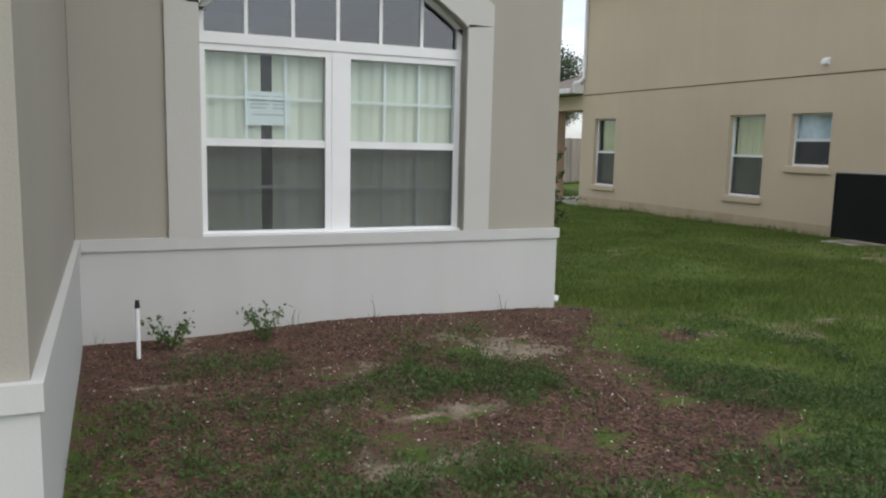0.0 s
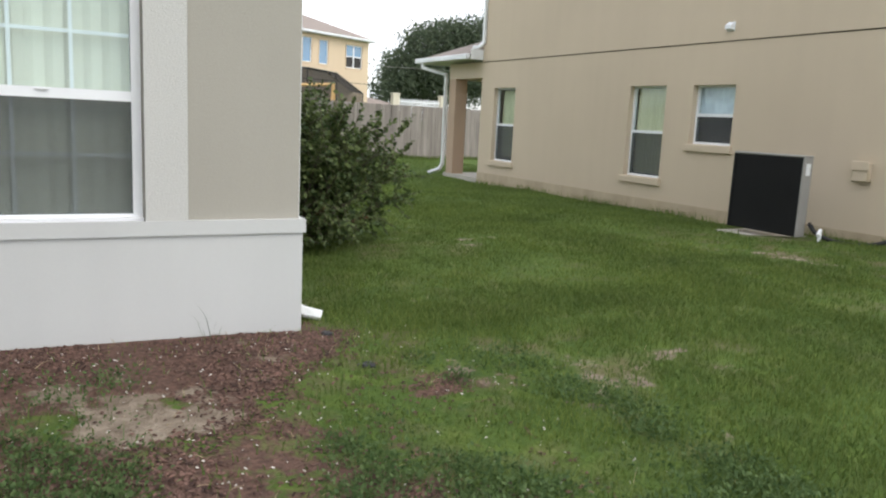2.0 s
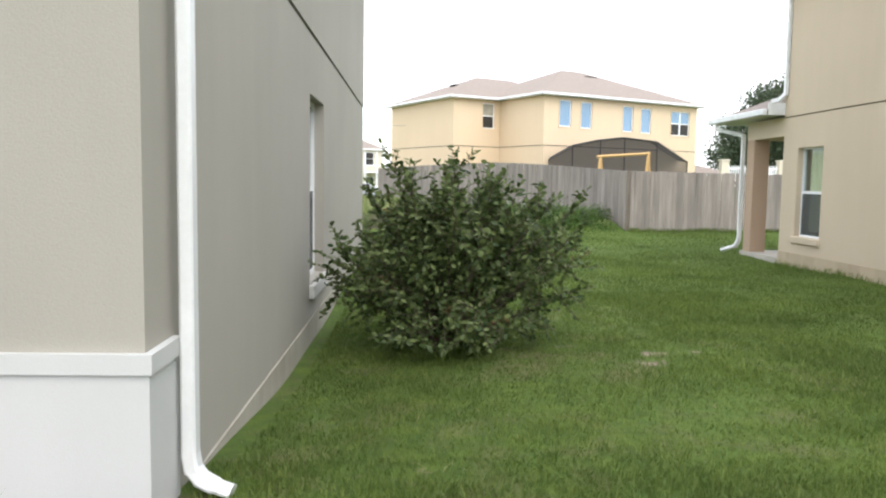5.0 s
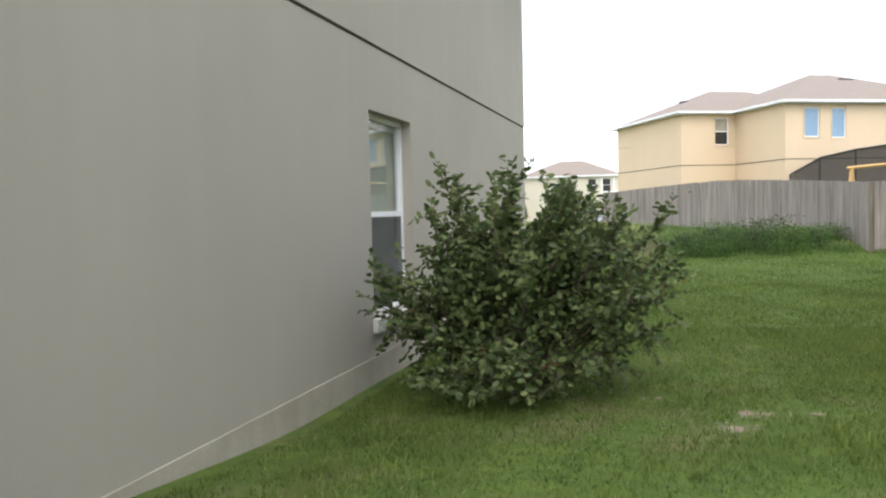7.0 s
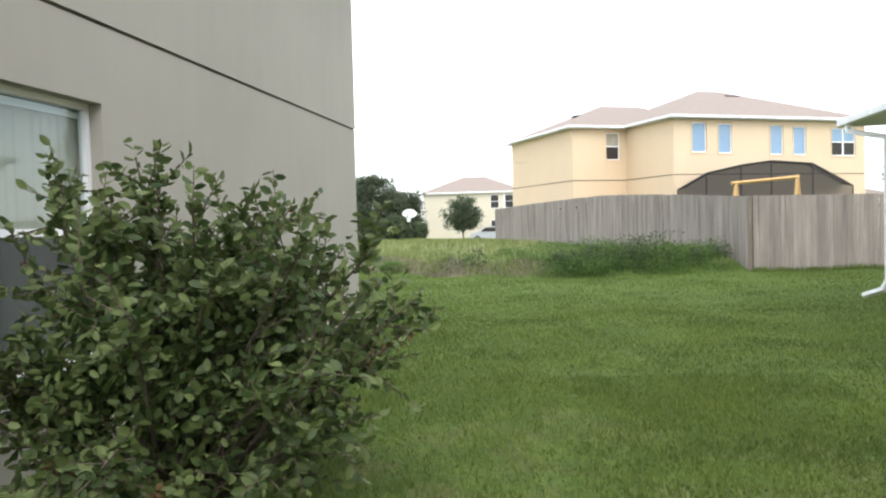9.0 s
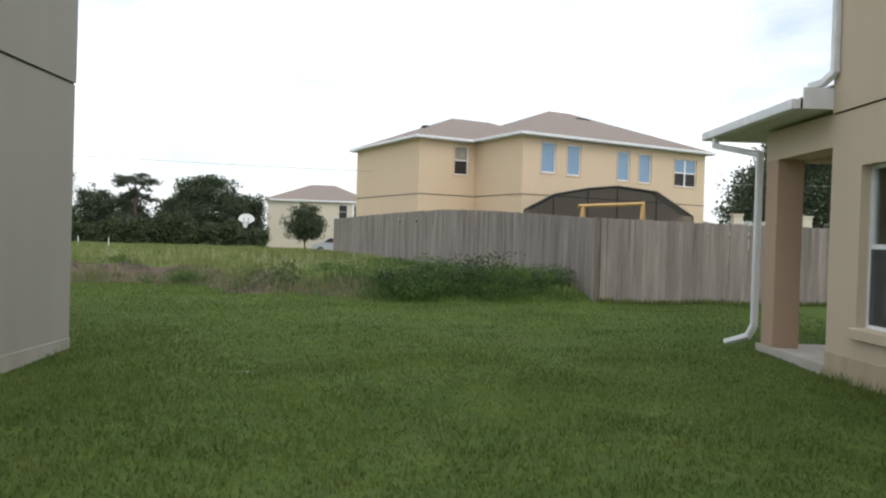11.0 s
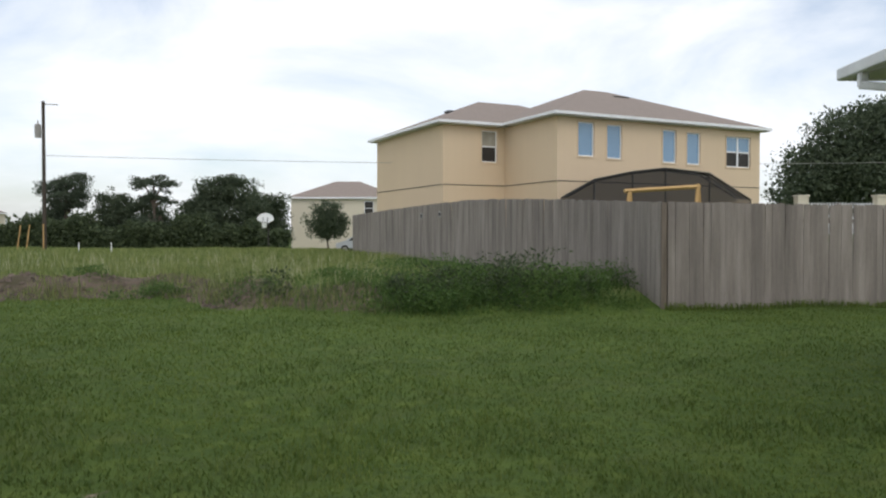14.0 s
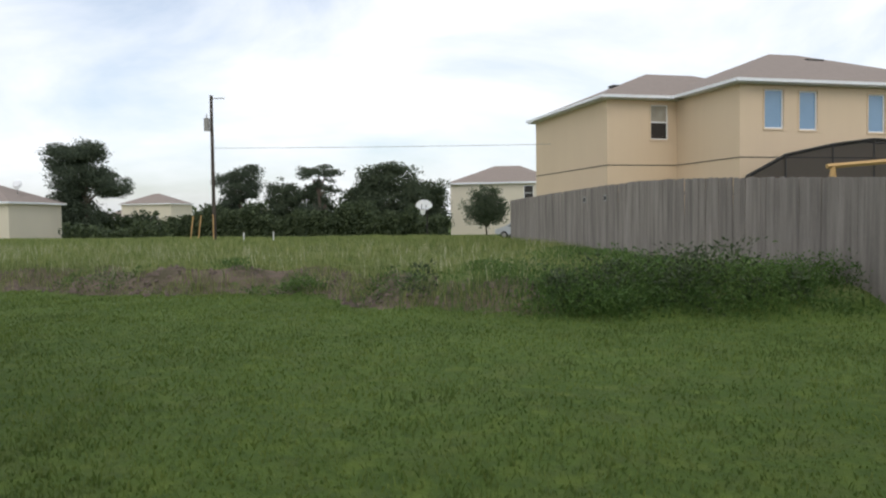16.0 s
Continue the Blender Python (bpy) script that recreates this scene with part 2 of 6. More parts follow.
GRASS_BLADE = leafy("lawn_blade", (0.072, 0.126, 0.027), (0.166, 0.218, 0.062), 0.6, 0.42, patches=0.28)
FIELD_BLADE = leafy("field_grass_blade", (0.100, 0.165, 0.045), (0.285, 0.310, 0.130), 0.7, 0.4, patches=0.25)
SEED_HEAD = leafy("pale_seed_head", (0.36, 0.37, 0.20), (0.50, 0.50, 0.34), 0.8, 0.3)
CLOD = surface("grey_brown_clod", (0.17, 0.135, 0.11), (0.10, 0.08, 0.065), 0.95, 8, 60, 0.4, island=0.35)
DRY_BLADE = leafy("dry_straw", (0.33, 0.26, 0.15), (0.45, 0.38, 0.24), 0.8, 0.2)
CHIP = surface("red_brown_bark_chip", (0.145, 0.083, 0.064), (0.078, 0.049, 0.039), 0.95, 8, 60, 0.4, island=0.6)
PEBBLE = surface("pale_shell_grit", (0.62, 0.58, 0.52), (0.52, 0.48, 0.42), 0.9, 8, 60, 0.1, island=0.15)
SILVER_PAINT = surface("silver_car_paint", (0.45, 0.47, 0.50), (0.42, 0.44, 0.47), 0.3, 2, 40, 0.0, spec=0.6)
TYRE = surface("tyre_rubber", (0.02, 0.02, 0.02), (0.03, 0.03, 0.03), 0.9, 5, 50, 0.1)


def ground_material():
    """Lawn, worn sand and bark mulch on one sheet: the bed lies under the front window."""
    m = bpy.data.materials.new("lawn_and_soil")
    m.use_nodes = True
    n, l = m.node_tree.nodes, m.node_tree.links
    bs = n["Principled BSDF"]
    bs.inputs["Roughness"].default_value = 0.95
    bs.inputs["Specular IOR Level"].default_value = 0.15
    co = n.new("ShaderNodeTexCoord")

    def noisy(scale, detail=4, rough=0.55):
        t = n.new("ShaderNodeTexNoise")
        t.inputs["Scale"].default_value, t.inputs["Detail"].default_value, t.inputs["Roughness"].default_value = scale, detail, rough
        l.new(co.outputs["Object"], t.inputs["Vector"])
        return t.outputs["Fac"]

    def ramp(fac, lo, hi):
        r = n.new("ShaderNodeMapRange")
        r.inputs["From Min"].default_value, r.inputs["From Max"].default_value = lo, hi
        l.new(fac, r.inputs["Value"])
        return r.outputs["Result"]

    def mix(fac, a, b):
        x = n.new("ShaderNodeMix")
        x.data_type = "RGBA"
        l.new(fac, x.inputs["Factor"])
        for key, v in (("A", a), ("B", b)):
            if isinstance(v, tuple):
                x.inputs[key].default_value = (*v, 1)
            else:
                l.new(v, x.inputs[key])
        return x.outputs["Result"]

    lawn = mix(ramp(noisy(0.55), 0.35, 0.65), (0.066, 0.108, 0.021), (0.096, 0.146, 0.032))
    lawn = mix(ramp(noisy(14, 5), 0.42, 0.7), lawn, (0.058, 0.096, 0.024))
    lawn = mix(ramp(noisy(4.5, 4), 0.50, 0.68), lawn, (0.105, 0.150, 0.030))
    worn = n.new("ShaderNodeAttribute")
    worn.attribute_name = "worn"
    thin = n.new("ShaderNodeMath")
    thin.operation = "MULTIPLY"
    l.new(ramp(noisy(2.3, 5), 0.50, 0.66), thin.inputs[0])
    l.new(worn.outputs["Fac"], thin.inputs[1])
    lawn = mix(thin.outputs["Value"], lawn, (0.165, 0.130, 0.078))
    sand = mix(ramp(noisy(9), 0.35, 0.65), (0.31, 0.255, 0.195), (0.18, 0.14, 0.105))
    mulch = mix(ramp(noisy(30), 0.35, 0.65), (0.155, 0.092, 0.070), (0.085, 0.053, 0.042))
    bank = mix(ramp(noisy(3.0), 0.40, 0.62), (0.150, 0.115, 0.090), (0.085, 0.075, 0.045))
    field = mix(ramp(noisy(0.35), 0.35, 0.65), (0.11, 0.15, 0.045), (0.20, 0.205, 0.085))
    at = n.new("ShaderNodeAttribute")
    at.attribute_name = "soil"
    sep = n.new("ShaderNodeSeparateColor")
    l.new(at.outputs["Color"], sep.inputs["Color"])
    jag = n.new("ShaderNodeMapRange")
    jag.inputs["From Min"].default_value, jag.inputs["From Max"].default_value = 0.3, 0.7
    jag.inputs["To Min"].default_value, jag.inputs["To Max"].default_value = -0.42, 0.42
    l.new(noisy(5, 6, 0.65), jag.inputs["Value"])

    def jagged(chan):
        e = n.new("ShaderNodeMath")
        e.operation = "ADD"
        l.new(chan, e.inputs[0])
        l.new(jag.outputs["Result"], e.inputs[1])
        return ramp(e.outputs["Value"], 0.42, 0.62)

    col = mix(ramp(sep.outputs["Blue"], 0.25, 0.9), lawn, field)
    alpha = n.new("ShaderNodeAttribute")
    alpha.attribute_name = "bank"
    col = mix(jagged(alpha.outputs["Fac"]), col, bank)
    col = mix(jagged(sep.outputs["Red"]), col, mulch)
    col = mix(jagged(sep.outputs["Green"]), col, sand)
    l.new(col, bs.inputs["Base Color"])
    bp = n.new("ShaderNodeBump")
    bp.inputs["Strength"].default_value, bp.inputs["Distance"].default_value = 0.9, 0.03
    l.new(noisy(38, 5), bp.inputs["Height"])
    l.new(bp.outputs["Normal"], bs.inputs["Normal"])
    return m


GROUND = ground_material()


# ---- helpers for things ----
def box(bm, x0, y0, z0, x1, y1, z1, bevel=0.0):
    vs = bmesh.ops.create_cube(bm, size=1)["verts"]
    for v in vs:
        v.co = Vector((x0 + (v.co.x + 0.5) * (x1 - x0), y0 + (v.co.y + 0.5) * (y1 - y0), z0 + (v.co.z + 0.5) * (z1 - z0)))
    if bevel:
        edges = {e for v in vs for e in v.link_edges}
        bmesh.ops.bevel(bm, geom=list(edges), offset=bevel, segments=1, affect="EDGES", profile=0.5)
    return bm


def rod(bm, a, b, r0, r1=None, n=8):
    a, b = Vector(a), Vector(b)
    m = Matrix.Translation((a + b) / 2) @ (b - a).to_track_quat("Z", "Y").to_matrix().to_4x4()
    bmesh.ops.create_cone(bm, cap_ends=True, segments=n, radius1=r0, radius2=r0 if r1 is None else r1, depth=(b - a).length, matrix=m)
    return bm


def prism(bm, outline, a, b):
    """A solid from an outline: the map a gives one face's corners, b the other's."""
    va, vb = [bm.verts.new(a(p)) for p in outline], [bm.verts.new(b(p)) for p in outline]
    n = len(outline)
    bm.faces.new(va)
    bm.faces.new(vb[::-1])
    for i in range(n):
        bm.faces.new((va[i], vb[i], vb[(i + 1) % n], va[(i + 1) % n]))
    return bm


def mesh_of(name, bm):
    bmesh.ops.recalc_face_normals(bm, faces=bm.faces)
    me = bpy.data.meshes.new(name)
    bm.to_mesh(me)
    bm.free()
    return me


def part(name, bm, material, parent=None, label=""):
    ob = new(name, mesh_of(name, bm))
    ob.data.materials.append(material)
    ob.parent = parent
    if label:
        tagged(ob, label)
    return ob


def thing(name, label, category, at=(0, 0, 0), turn=0.0, kind="", group=""):
    ob = new(name)
    ob.matrix_basis = pose(*at, 0, 0, turn)
    return tagged(ob, label, category, group, kind)


def B():
    return bmesh.new()


def smooth(a, b, v):
    t = np.clip((np.asarray(v, float) - a) / (b - a), 0, 1)
    return t * t * (3 - 2 * t)


# ---- ground ----
FENCE_CORNER = Vector((11.15, 25.75))
FENCE_DIR = Vector((2.6 - 11.15, 49.3 - 25.75)).normalized()
FENCE_OUT = Vector((FENCE_DIR.y, -FENCE_DIR.x))


def bank_edge(x):
    x = np.asarray(x, float)
    return 27.9 - 2.2 * smooth(0, 7.5, x) + 0.35 * np.sin(x * 1.1) + 0.2 * np.sin(x * 2.7 + 1)


def patchy(x, y, size, seed):
    """Smooth random patches between 0 and 1, about that many metres across."""
    u, v = np.asarray(x, float) / size + 1000, np.asarray(y, float) / size + 1000
    i, j = np.floor(u), np.floor(v)

    def at(a, b):
        return np.modf(np.abs(np.sin(a * 127.1 + b * 311.7 + seed * 74.7) * 43758.5453))[0]

    fu, fv = u - i, v - j
    fu, fv = fu * fu * (3 - 2 * fu), fv * fv * (3 - 2 * fv)
    return (at(i, j) * (1 - fu) + at(i + 1, j) * fu) * (1 - fv) + (at(i, j + 1) * (1 - fu) + at(i + 1, j + 1) * fu) * fv


def ground_z(x, y):
    x, y = np.asarray(x, float), np.asarray(y, float)
    z = -0.20 * smooth(4.5, 13, y) - 0.14 * np.exp(-(((x - 3.8) / 1.4) ** 2)) * smooth(5.0, 9, y) * (1 - smooth(10.5, 14, y)) - 0.06 * smooth(6, 12, x) * (1 - smooth(6, 14, y))
    off = (x - FENCE_CORNER.x) * FENCE_OUT.x + (y - FENCE_CORNER.y) * FENCE_OUT.y
    left = 1 - smooth(-0.3, 0.9, off)
    e = bank_edge(x)
    rise = 0.36 * smooth(-0.3, 1.7, y - e) + 0.03 * smooth(1.5, 8, y - e)
    rise = rise - 0.75 * smooth(46, 92, y)
    bumps = 0.018 * np.sin(x * 2.1 + 0.6 * y) + 0.015 * np.sin(1.7 * y - x) + 0.03 * np.sin(0.5 * x + 0.3 * y)
    lumps = (0.10 * np.sin(1.3 * x + 2.1 * y) * np.sin(2.3 * x - 0.9 * y)) * smooth(-0.5, 0.8, y - e) * (1 - smooth(2.5, 6, y - e))
    bed = (0.035 * smooth(0.9, 2.4, x) - 0.035 * (1 - smooth(0.9, 2.0, x))) * np.exp(-((y - 5.3) / 0.7) ** 2) * smooth(0, 0.4, x) * (1 - smooth(3.4, 4.1, x))
    return z + left * (rise + lumps) + (1 - left) * (-0.35 * smooth(46, 92, y)) + bumps * (1 - smooth(60, 90, y)) * smooth(0, 3, np.abs(y - 5)) + bed


def axis_steps(spans):
    out = []
    for a, b, s in spans:
        out += list(np.arange(a, b, s))
    return np.array(out + [spans[-1][1]])


gx = axis_steps([(-900, -120, 60), (-120, -40, 8), (-40, -6, 1.0), (-6, 0, 0.4), (0, 13, 0.13), (13, 22, 0.5), (22, 60, 3), (60, 120, 10), (120, 900, 60)])
gy = axis_steps([(-300, -40, 40), (-40, -4, 4), (-4, 1, 0.5), (1, 7, 0.13), (7, 24, 0.2), (24, 31, 0.16), (31, 60, 0.6), (60, 120, 4), (120, 300, 20), (300, 2000, 150)])
GX, GY = np.meshgrid(gx, gy)
GZ = ground_z(GX, GY)
nx, ny = len(gx), len(gy)
idx = np.arange(nx * ny).reshape(ny, nx)
quads = np.stack([idx[:-1, :-1], idx[:-1, 1:], idx[1:, 1:], idx[1:, :-1]], -1).reshape(-1, 4)
me = bpy.data.meshes.new("ground")
me.from_pydata(np.stack([GX, GY, GZ], -1).reshape(-1, 3).tolist(), [], quads.tolist())
for p in me.polygons:
    p.use_smooth = True


def soil_amounts(x, y):
    """How much bark mulch, bare sand, rough field and bank there is at a place."""
    x, y = np.asarray(x, float), np.asarray(y, float)
    mulch = (0.62 * smooth(1.3, 2.4, y) + 0.38 * smooth(4.3, 5.2, y + 0.25 * np.sin(2.2 * x))) * (1 - smooth(3.1, 4.3, x + 0.3 * np.sin(3.1 * y))) * (1 - smooth(6.0, 6.3, y))
    mulch = mulch * 0.98 * (1 - 0.25 * smooth(0.9, 0.3, x))
    mulch = np.maximum(mulch, 0.62 * np.exp(-(((x - 4.15) / 0.42) ** 2 + ((y - 4.6) / 0.28) ** 2)))
    sand = np.zeros_like(x)
    for cx, cy, rx, ry, k in ((2.80, 4.62, 0.36, 0.30, 1.0), (2.55, 4.95, 0.25, 0.12, 0.7), (2.02, 3.72, 0.34, 0.13, 0.95), (1.62, 3.22, 0.36, 0.16, 0.8), (0.74, 4.62, 0.22, 0.10, 0.75), (0.85, 3.42, 0.28, 0.10, 0.6),
                              (3.46, 5.15, 0.16, 0.08, 0.8), (3.36, 5.50, 0.14, 0.09, 0.7), (2.3, 2.6, 0.4, 0.2, 0.55), (3.05, 5.25, 0.22, 0.08, 0.6), (4.62, 5.02, 0.12, 0.30, 0.45), (5.50, 4.64, 0.16, 0.09, 0.8),
                              (6.54, 8.66, 0.20, 0.14, 0.72), (6.70, 8.98, 0.20, 0.16, 0.66), (7.03, 8.95, 0.14, 0.12, 0.66), (7.53, 8.5, 0.2, 0.1, 0.55), (6.07, 9.54, 0.2, 0.12, 0.5),
                              (5.83, 16.52, 0.20, 0.09, 0.75), (10.9, 8.3, 0.9, 0.7, 0.42), (4.25, 7.2, 0.16, 0.14, 0.5)):
        sand = np.maximum(sand, k * np.exp(-(((x - cx) / rx) ** 2 + ((y - cy) / ry) ** 2)))
    worn = np.clip(patchy(x, y, 0.9, 3) * 0.6 + patchy(x, y, 0.33, 5) * 0.4, 0, 1)
    sand = np.maximum(sand, 0.46 * smooth(0.66, 0.85, worn) * (1 - smooth(7, 10, y)))
    off = (x - FENCE_CORNER.x) * FENCE_OUT.x + (y - FENCE_CORNER.y) * FENCE_OUT.y
    left = 1 - smooth(-0.3, 0.9, off)
    e = bank_edge(x)
    field = smooth(0.3, 1.6, y - e) * left
    bank = smooth(-0.35, 0.2, y - e) * (1 - smooth(1.2, 2.6, y - e)) * left * (0.60 + 0.80 * patchy(x, y, 1.3, 61)) * (1 - smooth(6.2, 7.2, x))
    return mulch, sand, field, bank


def worn_amount(x, y):
    """How thin and dry the lawn is: most along the neighbour's wall and by the bed, least at the back."""
    w = 0.22 + 0.5 * np.exp(-(((x - 9.8) / 2.2) ** 2 + ((y - 7.0) / 3.2) ** 2)) + 0.55 * np.exp(-(((x - 4.6) / 1.6) ** 2 + ((y - 5.2) / 1.4) ** 2)) + 0.45 * np.exp(-(((x - 5.6) / 1.6) ** 2 + ((y - 9.3) / 1.5) ** 2))
    return np.clip(w, 0, 1) * (1 - 0.55 * smooth(10, 14, y))


mu, sa, fi, ba = soil_amounts(GX, GY)
att = me.color_attributes.new("soil", "FLOAT_COLOR", "POINT")
att.data.foreach_set("color", np.stack([mu, sa, fi, np.ones_like(mu)], -1).astype(np.float32).ravel())
att = me.attributes.new("bank", "FLOAT", "POINT")
att.data.foreach_set("value", ba.astype(np.float32).ravel())
att = me.attributes.new("worn", "FLOAT", "POINT")
att.data.foreach_set("value", worn_amount(GX, GY).astype(np.float32).ravel())
ground = tagged(new("ground", me), "mown green lawn with bare sand and a bark mulch bed", "lawn", kind="structure")
me.materials.append(GROUND)


# ---- walls and windows ----
def block(bm, to, s0, d0, z0, s1, d1, z1):
    """A box in a wall's own terms: s along it, d in from its face, z up."""
    return prism(bm, [(s0, z0), (s1, z0), (s1, z1), (s0, z1)], lambda p: to(p[0], d0, p[1]), lambda p: to(p[0], d1, p[1]))


def wall_mesh(to, s0, s1, z0, z1, thick, openings=(), d0=0.0):
    bm = B()
    ss = sorted({s0, s1, *(v for o in openings for v in o[:2] if s0 < v < s1)})
    zz = sorted({z0, z1, *(v for o in openings for v in o[2:4] if z0 < v < z1)})
    for sa, sb in zip(ss, ss[1:]):
        for za, zb in zip(zz, zz[1:]):
            hole = any(o[0] <= (sa + sb) / 2 <= o[1] and o[2] <= (za + zb) / 2 <= o[3] for o in openings)
            if not hole:
                block(bm, to, sa, d0, za, sb, thick, zb)
    bmesh.ops.remove_doubles(bm, verts=bm.verts, dist=1e-5)
    return bm


def single_hung(name, label, to, s0, s1, z0, z1, deep=0.09, cols=0, screen=True, glass=None, bar=0.045, parent=None, group=""):
    """A white sash window: the frame, two sashes with a meeting rail, the panes, and a screen over the lower one."""
    glass = glass or GLASS
    win = parent or thing(name, label, "window", kind="structure", group=group)
    bm = B()
    for a, b, c, d in ((s0, s0 + bar, z0, z1), (s1 - bar, s1, z0, z1), (s0 + bar, s1 - bar, z0, z0 + bar), (s0 + bar, s1 - bar, z1 - bar, z1)):
        block(bm, to, a, deep, c, b, deep + 0.06, d)
    frame_ob = part("window_frame", bm, VINYL, win)
    zm = (z0 + z1) / 2
    bm = B()
    block(bm, to, s0 + bar, deep + 0.008, zm - 0.025, s1 - bar, deep + 0.045, zm + 0.025)
    block(bm, to, (s0 + s1) / 2 - 0.03, deep - 0.002, zm + 0.012, (s0 + s1) / 2 + 0.03, deep + 0.008, zm + 0.022)
    part("meeting_rail", bm, VINYL, win)
    for a, b, dd in ((z0 + bar, zm - 0.025, 0.02), (zm + 0.025, z1 - bar, 0.034)):
        p = part("pane", block(B(), to, s0 + bar, deep + dd, a, s1 - bar, deep + dd + 0.005, b), glass, win)
        p.visible_shadow = False
    if screen:
        p = part("insect_screen", block(B(), to, s0 + bar, deep + 0.010, z0 + bar, s1 - bar, deep + 0.0115, zm - 0.025), SCREEN, win, "grey insect screen")
        p.visible_shadow = False
    if cols:
        for i in range(1, cols):
            s = s0 + bar + (s1 - s0 - 2 * bar) * i / cols
            part("muntin", block(B(), to, s - 0.009, deep + 0.042, zm + 0.025, s + 0.009, deep + 0.05, z1 - bar), VINYL, win)
            part("muntin", block(B(), to, s - 0.009, deep + 0.042, z0 + bar, s + 0.009, deep + 0.05, zm - 0.025), VINYL, win)
        for z in ((zm + z1) / 2 - 0.02, (zm + z0) / 2 + 0.02):
            part("muntin", block(B(), to, s0 + bar, deep + 0.043, z - 0.009, s1 - bar, deep + 0.049, z + 0.009), VINYL, win)
    return win


def wall_sill(win, to, s0, s1, z, mat, out=0.06, tall=0.11, over=0.06):
    bm = block(B(), to, s0 - over, -out, z - tall, s1 + over, 0.10, z - 0.005)
    bmesh.ops.bevel(bm, geom=bm.edges[:], offset=0.008, segments=1, affect="EDGES")
    return part("window_sill", bm, mat, win)


def vertical_blinds(to, s0, s1, z0, z1, deep, gaps=(), pitch=0.085, seed=3, mat=None):
    rng = random.Random(seed)
    bl = thing("vertical_blinds", "tan vertical slat blinds hanging closed behind the window" if mat else "cream vertical slat blinds hanging closed behind the window", "blinds")
    part("head_rail", block(B(), to, s0, deep - 0.03, z1, s1, deep + 0.03, z1 + 0.05), VINYL, bl)
    s = s0
    while s < s1 - 0.02:
        if not any(a < s + pitch / 2 < b for a, b in gaps):
            tilt = rng.uniform(0.005, 0.013)
            bm = B()
            pts = [(s, deep + tilt), (s + pitch * 0.5, deep - 0.003), (s + pitch * 1.08, deep - tilt)]
            lo, hi = [bm.verts.new(to(a, d, z0)) for a, d in pts], [bm.verts.new(to(a, d, z1)) for a, d in pts]
            lb, hb = [bm.verts.new(to(a, d + 0.002, z0)) for a, d in pts], [bm.verts.new(to(a, d + 0.002, z1)) for a, d in pts]
            for i in (0, 1):
                bm.faces.new((lo[i], lo[i + 1], hi[i + 1], hi[i]))
                bm.faces.new((lb[i + 1], lb[i], hb[i], hb[i + 1]))
            part("slat", bm, mat or BLIND, bl)
        s += pitch
    return bl


def downspout(label, pts, w=0.075, d=0.055, clips=(), across=(1, 0, 0)):
    """A folded metal pipe along a line of points, with elbows and wall straps."""
    ds = thing("downspout", label, "downspout")
    pts = [Vector(p) for p in pts]
    for i, (a, b) in enumerate(zip(pts, pts[1:])):
        way = (b - a).normalized()
        u = Vector(across) - way * Vector(across).dot(way)
        if u.length < 0.2:
            u = Vector((0, 1, 0)) - way * way.y
        u.normalize()
        v = way.cross(u)
        a2, b2 = a - way * (0.012 if i else 0), b + way * (0.012 if i < len(pts) - 2 else 0)
        out = [(-w / 2, -d / 2 + 0.01), (-w / 2 + 0.01, -d / 2), (-0.008, -d / 2), (0, -d / 2 + 0.008), (0.008, -d / 2), (w / 2 - 0.01, -d / 2), (w / 2, -d / 2 + 0.01),
               (w / 2, d / 2 - 0.01), (w / 2 - 0.01, d / 2), (-w / 2 + 0.01, d / 2), (-w / 2, d / 2 - 0.01)]
        grow = 1.0 + 0.03 * (i % 2)
        bm = prism(B(), [(x * grow, y * grow) for x, y in out], lambda p: a2 + u * p[0] + v * p[1], lambda p: b2 + u * p[0] + v * p[1])
        part("pipe" if (b - a).length > 0.5 else "elbow", bm, GUTTER, ds)
    for z, x, y in clips:
        part("strap", box(B(), x - w / 2 - 0.012, y - d / 2 - 0.012, z, x + w / 2 + 0.012, y + d / 2 + 0.012, z + 0.03), GUTTER, ds)
    return ds


